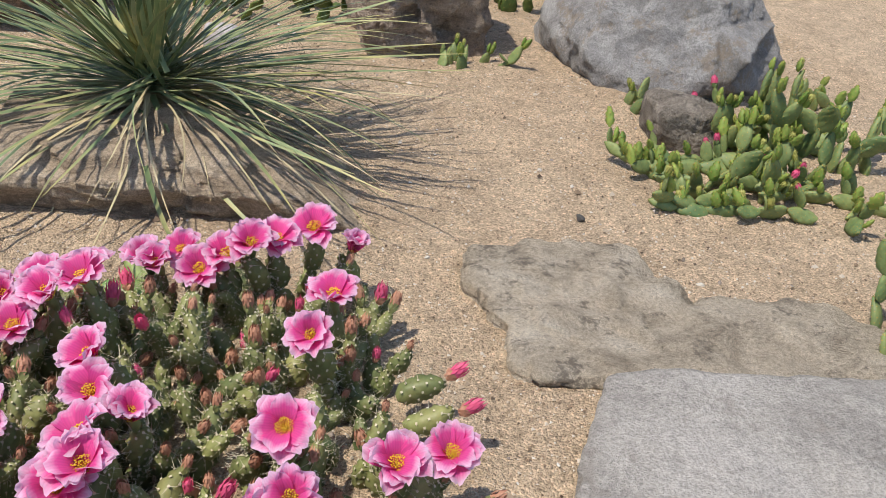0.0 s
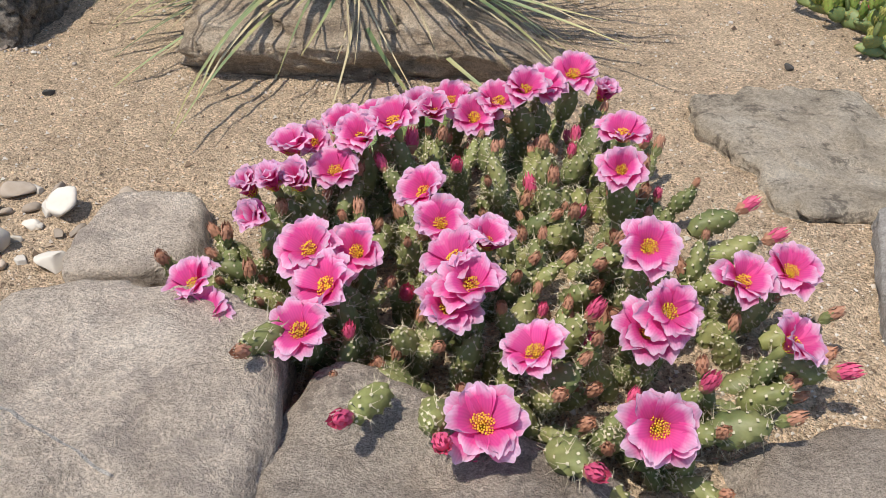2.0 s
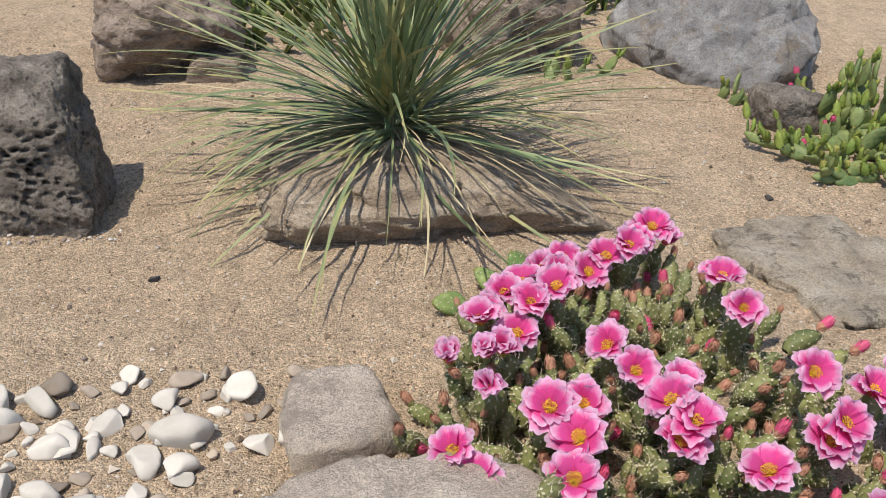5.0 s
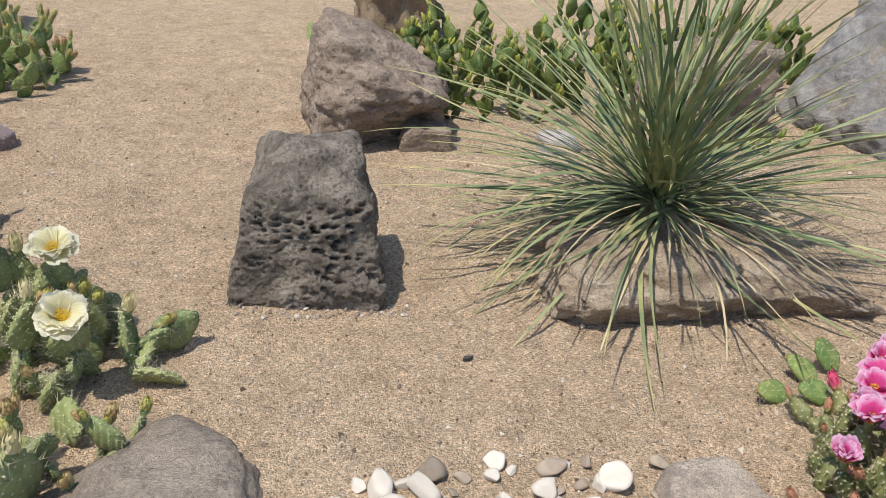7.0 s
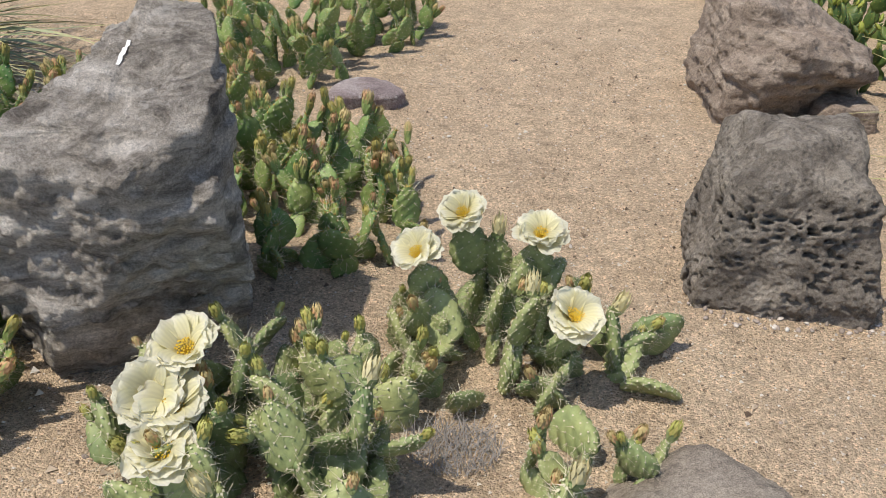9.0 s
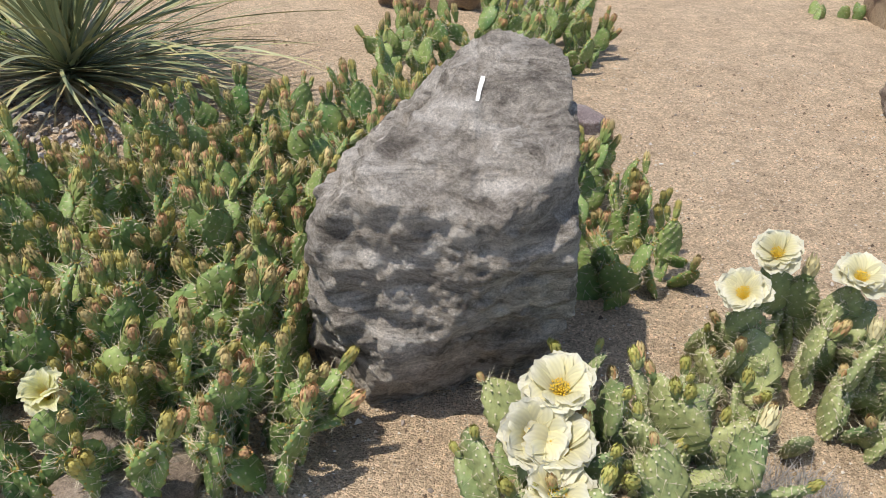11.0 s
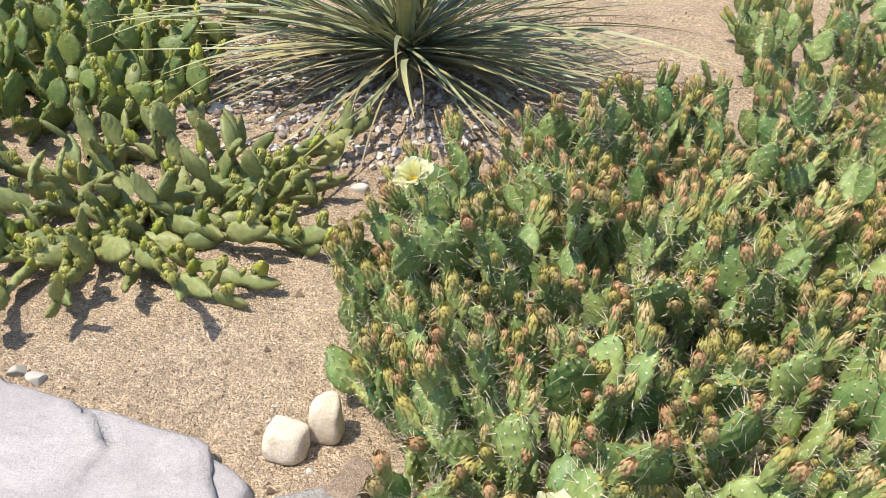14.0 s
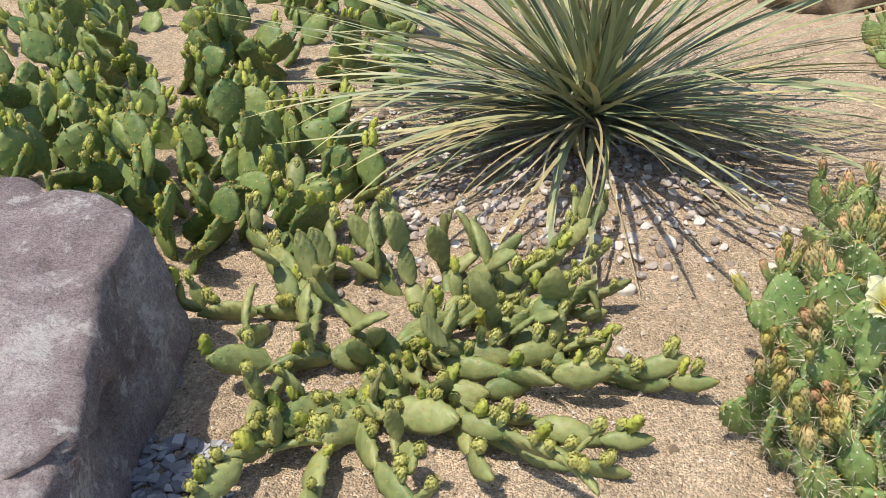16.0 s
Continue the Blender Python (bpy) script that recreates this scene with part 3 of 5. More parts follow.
# ---- cactus parts ----
def pad_mesh(name, L, W, T, seed, cols=7, rows=9, knob=0.002, dot=0.002, bend=0.0, neck=0.22, rim=0.0, gold=0.0, spines=None):
    """A flat jointed cactus pad, base at the origin, growing along z. Each second vertex of its net is an areole: a raised
    tubercle with a pale cushion, from which spines grow. The whole pad is one joined skin."""
    rnd = random.Random(seed)
    segs = 2 * cols

    def surf(v, a):
        w = W / 2 * max(neck * (1 - v), math.sin(math.pi * min(1.0, v ** 0.8)) ** 0.62)
        t = T / 2 * (0.62 + 0.38 * math.sin(math.pi * v)) * (1.0 if v < 0.8 else max(0.15, math.sqrt(max(0.0, 1 - ((v - 0.8) / 0.2) ** 2 * 0.97))))
        co, si = math.cos(a), math.sin(a)
        y = t * math.copysign(abs(si) ** 0.7, si) + bend * L * (v - 0.3) ** 2
        return Vector((w * co * (1 + 0.06 * math.sin(3 * v * math.pi + seed)), y, L * v))

    bag = Bag()
    verts, spots = [], []
    for j in range(rows):
        v = 0.985 * (1 - (1 - j / (rows - 1)) ** 1.15)
        for i in range(segs):
            a = 2 * math.pi * (i + 0.5) / segs
            n = Vector((math.cos(a) * (0.35 + 0.5 * abs(math.cos(a))), math.copysign(1.0, math.sin(a)) * (1.1 - abs(math.cos(a))), 0.1 + max(0.0, v - 0.6) * 1.6)).normalized()
            p = surf(v, a)
            if 1 <= j and (i + j) % 2 == 0:
                p += n * knob * rnd.uniform(0.7, 1.2)
                spots.append((len(verts), p, n, v > 0.45 and abs(math.cos(a)) > 0.85 or v > 0.95))
            verts.append(p)
    verts.append(Vector((0, bend * L * 0.49, L + knob)))
    faces = [(j * segs + i, j * segs + (i + 1) % segs, (j + 1) * segs + (i + 1) % segs, (j + 1) * segs + i) for j in range(rows - 1) for i in range(segs)]
    top = (rows - 1) * segs
    faces += [(top + i, top + (i + 1) % segs, len(verts) - 1) for i in range(segs)]
    bag.add(verts, faces, 0)
    for k, p, n, edge in spots:
        a = n.orthogonal().normalized()
        b = n.cross(a)
        slot = 3 if edge and gold else 1
        size = dot * (1.3 if edge and gold else 1.0)
        bag.grow(k, [p + (a * math.cos(t) + b * math.sin(t)) * size + n * 0.0004 for t in (0, 1.57, 3.14, 4.71)], [(-1, 0, 1), (-1, 1, 2), (-1, 2, 3), (-1, 3, 0)], slot)
        if edge and rim:
            d = (n + Vector((rnd.gauss(0, 0.4), rnd.gauss(0, 0.5), rnd.gauss(0.2, 0.3)))).normalized()
            bag.grow(k, [p + a * 0.0017, p + b * 0.0017, p + d * rim * rnd.uniform(0.6, 1.3)], [(-1, 0, 2), (0, 1, 2), (1, -1, 2)], 3)
        if spines and rnd.random() < spines["share"]:
            for _ in range(spines["count"]):
                d = (n + Vector((rnd.gauss(0, 0.5), rnd.gauss(0, 0.5), rnd.gauss(-0.15, 0.45)))).normalized()
                r = spines.get("r", 0.0007)
                bag.grow(k, [p + a * r * 1.6, p + b * r * 1.6, p + d * spines["length"] * rnd.uniform(0.45, 1.3)], [(-1, 0, 2), (0, 1, 2), (1, -1, 2)], 2)
    return bag


class Kind:
    """A kind of prickly pear: several pads with their tubercles and spines."""

    def __init__(self, name, L, W, T, skin, areole, variants=6, **kw):
        self.L, self.W, self.pads = L, W, []
        for i in range(variants):
            rnd = random.Random(i * 17 + len(name))
            bag = pad_mesh("pad", L, W * rnd.uniform(0.80, 1.12), T * rnd.uniform(0.85, 1.15), i + len(name), bend=rnd.uniform(-0.35, 0.35), **kw)
            self.pads.append(bag.mesh("pad", [skin, areole, SPINE, AREOLE_GOLD]))

    def pad(self, plant, at, up, spin, scale, rnd):
        return child("pad", rnd.choice(self.pads), plant, Matrix.Translation(-plant.location) @ aim(at, up, spin, (scale * rnd.uniform(0.88, 1.1), scale, scale)))


def facing_pad(kind, plant, at, up, normal, scale, rnd):
    up = Vector(up).normalized()
    x = Vector(normal).cross(up).normalized()
    m = Matrix((x, up.cross(x), up)).transposed().to_4x4()
    return child("pad", rnd.choice(kind.pads), plant, Matrix.Translation(-plant.location) @ Matrix.Translation(at) @ m @ Matrix.Diagonal((scale, scale, scale, 1)))


def bud_mesh(name, skin, tip, L, W, seed, split=0.55, open_tip=0.0, flush=None, spiny=0.0):
    """A flower bud: a knobbly green base with small scales, closed by two tiers of pointed tepals."""
    rnd = random.Random(seed)
    segs = 8
    bag = Bag()
    prof = [(0.0, 0.42), (split * 0.3, 0.70), (split * 0.65, 0.86), (split, 1.0), (split + (1 - split) * 0.35, 0.80), (split + (1 - split) * 0.7, 0.42)]
    verts = []
    for j, (h, r) in enumerate(prof):
        for i in range(segs):
            a = 2 * math.pi * (i + 0.5 * (j % 2)) / segs
            k = r * rnd.uniform(0.9, 1.1) * (1.22 if (i + j) % 2 and j < 3 else 1.0)
            verts.append(Vector((W / 2 * k * math.cos(a), W / 2 * k * math.sin(a), L * h)))
    verts.append(Vector((0, 0, L * 0.93)))
    faces = [(j * segs + i, j * segs + (i + 1) % segs, (j + 1) * segs + (i + 1) % segs, (j + 1) * segs + i) for j in range(5) for i in range(segs)]
    faces += [(5 * segs + i, 5 * segs + (i + 1) % segs, 6 * segs) for i in range(segs)]
    bag.add(verts, faces, 0)
    bag.s = [0] * (3 * segs) + [1] * (3 * segs)

    def blade(k, rise, inward, wide, slot):
        p = verts[k]
        out = Vector((p.x, p.y, 0)).normalized()
        side = Vector((-out.y, out.x, 0))
        q = p + Vector((0, 0, rise * 0.45)) + out * W * 0.05
        t = p * inward + Vector((0, 0, p.z * (1 - inward) + rise))
        bag.grow(k, [q - side * wide, q + side * wide, t], [(-1, 1, 0), (0, 1, 2)], slot)

    for i in range(segs):
        for j, share in ((1, 0.5), (2, 0.6), (3, 0.5)):
            if rnd.random() < share:
                blade(j * segs + i, L * 0.13 * rnd.uniform(0.8, 1.4), 1.25, W * 0.07, 0)
        blade(2 * segs + i, L * (1 - split) * rnd.uniform(0.6, 0.9), 0.95 + open_tip, W * 0.12, 2)
        blade(3 * segs + i, L * (1 - split) * rnd.uniform(0.8, 1.1), 0.72 + open_tip, W * 0.13, 2 if i % 2 else 1)
        blade(4 * segs + i, L * (1 - split) * rnd.uniform(0.6, 0.95), 0.5 + open_tip, W * 0.12, 1)
        if spiny:
            k = rnd.choice((1, 2)) * segs + i
            p = verts[k]
            d = (Vector((p.x, p.y, 0)).normalized() + Vector((rnd.gauss(0, 0.3), rnd.gauss(0, 0.3), rnd.uniform(0.1, 0.9)))).normalized()
            bag.grow(k, [p + Vector((0.0009, 0, 0)), p + Vector((0, 0.0009, 0)), p + d * spiny * rnd.uniform(0.5, 1.2)], [(-1, 0, 2), (0, 1, 2), (1, -1, 2)], 3)
    return bag.mesh(name, [skin, tip, flush or tip, SPINE], False)


def petal_mesh(name, L, W, mat, seed, cup=1.0):
    """A spoon-shaped petal with a notched, frilled edge."""
    rnd = random.Random(seed)
    nu, nv = 8, 9
    verts, uvs = [], []
    ph = rnd.uniform(0, 6)
    for i in range(nu):
        u = i / (nu - 1)
        w = W / 2 * (0.26 + 0.74 * math.sin(math.pi * min(1.0, 0.08 + u * 0.62))) * (1.0 if u < 0.86 else 1.0 - (u - 0.86) * 1.4)
        for j in range(nv):
            s = j / (nv - 1) * 2 - 1
            frill = 0.11 * L * u * u * math.sin(s * 4 + ph) + 0.05 * L * u ** 3 * math.sin(s * 13 + ph * 2)
            edge = u ** 6 * (0.035 * math.sin(s * 6 + ph * 3) + 0.012 * math.cos(s * 15 + ph) - 0.02 * max(0.0, 1 - abs(s) * 5))
            x = L * (u * (1 - 0.18 * s * s * u) + edge)
            z = L * cup * (0.85 * u - 0.50 * u * u) + 0.40 * W * s * s * (0.65 - 0.35 * u) + frill * 0.8
            verts.append(Vector((x, w * s, z)))
            uvs.append((u, j / (nv - 1)))
    faces = [(i * nv + j, (i + 1) * nv + j, (i + 1) * nv + j + 1, i * nv + j + 1) for i in range(nu - 1) for j in range(nv - 1)]
    return mesh_of(name, verts, faces, [mat], uv=uvs)


def stamen_mesh(name, n, R, H, seed, mat=None):
    rnd = random.Random(seed)
    bag = Bag()
    for k in range(n):
        a, r = k * 2.39996, R * math.sqrt((k + 0.5) / n)
        p = Vector((math.cos(a) * r * 0.5, math.sin(a) * r * 0.5, 0.0))
        q = Vector((math.cos(a) * r, math.sin(a) * r, H * (1 - 0.35 * (r / R) ** 2) * rnd.uniform(0.8, 1.12)))
        bag.cone(p, q, 0.0006)
        bag.blob(q, 0.0015 * rnd.uniform(0.8, 1.25))
    return bag.mesh(name, [mat or STAMEN], False)


class Bloom:
    def __init__(self, mat, L, W, cup, seed, outer=9, inner=7, n=60, R=0.013, H=0.016, base=None):
        self.outer, self.inner = outer, inner
        self.petals = [petal_mesh("petal", L, W, mat, seed + i, cup) for i in range(4)]
        self.small = [petal_mesh("petal", L * 0.84, W * 0.95, mat, seed + 9 + i, cup * 1.5) for i in range(3)]
        self.stamens = stamen_mesh("stamens", n, R, H, seed)
        self.base = base

    def flower(self, plant, at, facing, scale, rnd, openness=1.0, label=""):
        fl = child("flower", self.base, plant, Matrix.Translation(-plant.location) @ aim(at, facing, rnd.uniform(0, 6.28), scale), label)
        for k in range(self.outer):
            m = Matrix.Rotation(2 * math.pi * k / self.outer + rnd.uniform(-0.12, 0.12), 4, "Z") @ Matrix.Translation((0.004, 0, 0)) @ Matrix.Rotation(rnd.uniform(-0.40, 0.14) - (1 - openness) * 1.0, 4, "Y") @ Matrix.Rotation(rnd.uniform(-0.2, 0.2), 4, "X")
            child("petal", rnd.choice(self.petals), fl, m)
        for k in range(self.inner):
            m = Matrix.Translation((0, 0, 0.002)) @ Matrix.Rotation(2 * math.pi * (k + 0.5) / self.inner + rnd.uniform(-0.15, 0.15), 4, "Z") @ Matrix.Translation((0.003, 0, 0)) @ Matrix.Rotation(rnd.uniform(-0.12, 0.12) - (1 - openness) * 0.9, 4, "Y") @ Matrix.Rotation(rnd.uniform(-0.2, 0.2), 4, "X")
            child("petal", rnd.choice(self.small), fl, m)
        tagged(child("stamen_tuft", self.stamens, fl, Matrix.Translation((0, 0, 0.004)), "yellow stamens"), kind="stuff")
        return fl


def inside(poly, x, y):
    hit = False
    for (x0, y0), (x1, y1) in zip(poly, poly[1:] + poly[:1]):
        if (y0 > y) != (y1 > y) and x < (x1 - x0) * (y - y0) / (y1 - y0) + x0:
            hit = not hit
    return hit


def spread(poly, gap, rnd, limit=400):
    """Jittered places inside an outline."""
    xs, ys = [p[0] for p in poly], [p[1] for p in poly]
    out = []
    y, row = min(ys), 0
    while y < max(ys):
        x = min(xs) + (gap / 2 if row % 2 else 0)
        while x < max(xs):
            px, py = x + rnd.uniform(-0.4, 0.4) * gap, y + rnd.uniform(-0.4, 0.4) * gap
            if inside(poly, px, py):
                out.append((px, py))
            x += gap
        y += gap * 0.87
        row += 1
    rnd.shuffle(out)
    return out[:limit]


def edge_gap(poly, x, y):
    best = 9.0
    p = Vector((x, y))
    for a, b in zip(poly, poly[1:] + poly[:1]):
        a, b = Vector(a), Vector(b)
        k = max(0.0, min(1.0, (p - a).dot(b - a) / (b - a).length_squared))
        best = min(best, (p - a - (b - a) * k).length)
    return best


def mound(plant, kind, poly, gap, height, rnd, buds=(), bud_share=0.5, tilt=0.5, limit=290, rim=0.22, size=(0.75, 1.15), twin=0.35, per=2, lift=0.0):
    """Chains of pads that fill an outline up to a domed height."""
    cx, cy = sum(p[0] for p in poly) / len(poly), sum(p[1] for p in poly) / len(poly)
    count = 0
    tops = []
    for x, y in spread(poly, gap, rnd):
        dome = height * (0.45 + 0.55 * smooth01(0.0, rim, edge_gap(poly, x, y))) * rnd.uniform(0.75, 1.12)
        g = ground_z(x, y, False) + lift
        out = Vector((x - cx, y - cy, 0))
        out = out.normalized() * min(1.0, out.length / 0.4) if out.length > 1e-4 else out
        p = Vector((x, y, g - kind.L * 0.12))
        level = 0
        while count < limit:
            s = rnd.uniform(*size)
            lean = Vector((rnd.gauss(0, 1), rnd.gauss(0, 1), 0)) * tilt * 0.55 + out * tilt * 0.6
            up = (Vector((0, 0, 1)) + lean).normalized()
            pad = kind.pad(plant, p, up, rnd.uniform(0, 6.28), s, rnd)
            count += 1
            tip = p + up * kind.L * s * 0.95
            level += 1
            if tip.z - g > dome * 0.8 or level > 5:
                tops.append(pad)
                break
            if rnd.random() < twin and count < limit:
                up2 = (up + Vector((rnd.gauss(0, 1), rnd.gauss(0, 1), 0)) * 0.6).normalized()
                tops.append(kind.pad(plant, p + up * kind.L * s * 0.85, up2, rnd.uniform(0, 6.28), s * 0.85, rnd))
                count += 1
            p = tip - up * kind.L * 0.05
        if count >= limit:
            break
    placed = 0
    if buds:
        for pad in tops:
            if rnd.random() > bud_share:
                continue
            n = rnd.randint(1, per)
            shift = rnd.uniform(-0.3, 0.3)
            for k in range(n):
                a = shift + (k - (n - 1) / 2) * min(0.55, 2.4 / n) + rnd.gauss(0, 0.06)
                at = pad.matrix_basis @ Vector((math.sin(a) * kind.W * 0.42, 0, kind.L * (0.60 + 0.355 * math.cos(a))))
                d = pad.matrix_basis.to_3x3() @ Vector((math.sin(a) * 0.7, rnd.gauss(0, 0.15), 1.0))
                d = d.normalized() + Vector((0, 0, 0.55))
                child("bud", rnd.choice(buds), plant, aim(at, d, rnd.uniform(0, 6), rnd.uniform(0.65, 1.15)))
                placed += 1
                if placed >= 295:
                    return tops
    return tops


def stem_to(plant, kind, tip, rnd, scale=1.0, lean=0.03):
    """Pads from the ground up to a given tip."""
    tip = Vector(tip)
    x, y = tip.x + rnd.gauss(0, lean), tip.y + rnd.gauss(0, lean) + lean
    g = Vector((x, y, ground_z(x, y, False) - 0.01))
    n = max(1, round((tip - g).length / (kind.L * scale)))
    for k in range(n):
        a, b = g.lerp(tip, k / n), g.lerp(tip, (k + 1) / n)
        kind.pad(plant, a, b - a, rnd.uniform(0, 6.28), (b - a).length / kind.L * 1.05, rnd)


def sprawl(plant, kind, starts, rnd, buds=(), chain=(3, 5), per=3, limit=200, small=0.5, rise=0.22, bud_limit=290):
    """Pads on edge that creep outward along the ground and lift at their ends, with young pads and buds along their upper edges."""
    count = placed = 0
    for x, y, ang in starts:
        d = Vector((math.cos(radians(ang)), math.sin(radians(ang)), 0))
        p = Vector((x, y, ground_z(x, y, False) + 0.012))
        slope = rise * rnd.uniform(0.3, 1.0)
        n = rnd.randint(*chain)
        for k in range(n):
            if count >= limit:
                return
            s = rnd.uniform(0.8, 1.12) * (1.0 - 0.08 * k)
            d = (d + Vector((rnd.gauss(0, 0.2), rnd.gauss(0, 0.2), 0))).normalized()
            up = (d + Vector((0, 0, slope + rnd.uniform(-0.12, 0.1) + (0.35 * rnd.random() if k == n - 1 else 0.0)))).normalized()
            # the flat of the pad stands half on edge
            side = up.cross(Vector((0, 0, 1))).normalized()
            nrm = (side * rnd.choice((-1, 1)) + Vector((0, 0, rnd.uniform(0.1, 1.1)))).normalized()
            xax = nrm.cross(up).normalized()
            nrm = up.cross(xax).normalized()
            m = Matrix((xax, nrm, up)).transposed().to_4x4()
            child("pad", rnd.choice(kind.pads), plant, Matrix.Translation(-plant.location) @ Matrix.Translation(p) @ m @ Matrix.Diagonal((s, s, s, 1)))
            count += 1
            e = xax if xax.z > 0 else -xax
            for j in range(rnd.randint(1, per)):
                f = rnd.uniform(0.3, 0.97)
                at = p + up * kind.L * s * f + e * kind.W * 0.46 * math.sin(math.pi * min(0.97, f ** 0.8)) ** 0.62 * s
                dd = (Vector((0, 0, 1)) + e * 0.5 + up * 0.4 + Vector((rnd.gauss(0, 0.2), rnd.gauss(0, 0.2), 0))).normalized()
                if rnd.random() < small and count < limit:
                    kind.pad(plant, at - dd * 0.004, dd, rnd.uniform(0, 6.28), rnd.uniform(0.35, 0.7), rnd)
                    count += 1
                    at = at + dd * kind.L * 0.42
                if buds and placed < bud_limit:
                    child("bud", rnd.choice(buds), plant, Matrix.Translation(-plant.location) @ aim(at - dd * 0.003, dd, rnd.uniform(0, 6), rnd.uniform(0.7, 1.25)))
                    placed += 1
            p = p + up * kind.L * s * 0.93
            p.z = max(p.z, ground_z(p.x, p.y, False) + 0.012)


# ---- kinds of plants ----
K_PINK = Kind("pink", 0.072, 0.042, 0.025, SK_PINK, AREOLE_PALE, cols=6, rows=9, dot=0.0024, knob=0.0044, spines=dict(count=2, length=0.020, share=0.45, r=0.0005))
K_LIME = Kind("lime", 0.105, 0.062, 0.018, SK_LIME, AREOLE_GOLD, cols=7, rows=9, dot=0.0020, knob=0.0030)
K_CREAM = Kind("cream", 0.115, 0.088, 0.019, SK_CREAM, AREOLE_PALE, cols=9, rows=12, dot=0.0022, knob=0.0052, spines=dict(count=2, length=0.026, share=0.5, r=0.0005))
K_BUSH = Kind("bush", 0.112, 0.088, 0.016, SK_BUSH, AREOLE_PALE, cols=7, rows=10, dot=0.0024, knob=0.0036, rim=0.010, gold=1.0, spines=dict(count=2, length=0.034, share=0.5, r=0.0007))
K_SPRAWL = Kind("sprawl", 0.135, 0.060, 0.019, SK_SPRAWL, AREOLE_GOLD, cols=6, rows=10, dot=0.0022, knob=0.0034)
K_FAR = Kind("far", 0.088, 0.076, 0.014, SK_FAR, AREOLE_GOLD, cols=6, rows=7, dot=0.0022, knob=0.0028, rim=0.006, gold=1.0)
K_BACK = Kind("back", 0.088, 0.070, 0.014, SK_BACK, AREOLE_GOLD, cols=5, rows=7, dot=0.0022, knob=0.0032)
K_YOUNG = Kind("young", 0.046, 0.021, 0.011, SK_YOUNG, AREOLE_GOLD, variants=4, cols=4, rows=7, dot=0.0018, knob=0.0046)
K_LEAF = Kind("young leafy", 0.040, 0.022, 0.012, SK_LEAFY, AREOLE_GOLD, variants=3, cols=4, rows=7, dot=0.0016, knob=0.0044)
BUDS_BUSH = [bud_mesh("bud", SK_BUD, (BUD_TIP, BUD_ROSY, BUD_GOLD)[i % 3], 0.064, 0.022, i, 0.60, 0.06 * (i % 3), BUD_GREEN, 0.020) for i in range(6)]
BUDS_PINK = [bud_mesh("bud", SK_PINK, BUD_ROSE, 0.040, 0.018, i, 0.45, 0.1 * (i % 2)) for i in range(4)]
BUDS_ROSE = [bud_mesh("bud", BUD_ROSE, BUD_PINK, 0.044, 0.022, i, 0.4, 0.25) for i in range(3)]
BUDS_CREAM = [bud_mesh("bud", SK_CREAM, BUD_TIP if i % 2 else BUD_YELLOW, 0.046, 0.021, i, 0.5, 0.1, BUD_ROSY if i % 2 else BUD_GOLD) for i in range(4)]
BUDS_PALE = [bud_mesh("bud", SK_CREAM, BUD_CREAM, 0.058, 0.028, i, 0.4, 0.35) for i in range(2)]
BUDS_SPRAWL = [bud_mesh("bud", SK_SPRAWL, BUD_YELLOW, 0.034, 0.018, i, 0.6) for i in range(4)] + K_LEAF.pads[:1]
BUDS_LIME = [bud_mesh("bud", SK_YOUNG, BUD_YELLOW, 0.036, 0.016, i, 0.6) for i in range(2)] + K_YOUNG.pads
BUDS_BACK = [bud_mesh("bud", SK_LEAFY, BUD_YELLOW, 0.036, 0.018, i, 0.6) for i in range(2)] + K_LEAF.pads
BUDS_RED = [bud_mesh("bud", SK_LIME, BUD_PINK, 0.036, 0.018, i, 0.5) for i in range(2)]


def flower_base(name, skin):
    bag = Bag()
    segs, prof = 8, [(-0.030, 0.005), (-0.015, 0.008), (-0.004, 0.009), (0.003, 0.006)]
    verts = [Vector((r * math.cos(2 * math.pi * i / segs), r * math.sin(2 * math.pi * i / segs), h)) for h, r in prof for i in range(segs)]
    bag.add(verts, [(j * segs + i, j * segs + (i + 1) % segs, (j + 1) * segs + (i + 1) % segs, (j + 1) * segs + i) for j in range(3) for i in range(segs)])
    return bag.mesh(name, [skin])


B_PINK = Bloom(PETAL_PINK, 0.052, 0.040, 1.35, 3, 8, 5, 75, 0.0165, 0.021, flower_base("flower", SK_PINK))
B_CREAM = Bloom(PETAL_CREAM, 0.052, 0.054, 1.1, 13, 9, 8, 95, 0.020, 0.019, flower_base("flower", SK_CREAM))
B_YELLOW = Bloom(PETAL_YELLOW, 0.050, 0.036, 1.3, 23, 8, 6, 40, 0.010, 0.015, flower_base("flower", SK_BUSH))


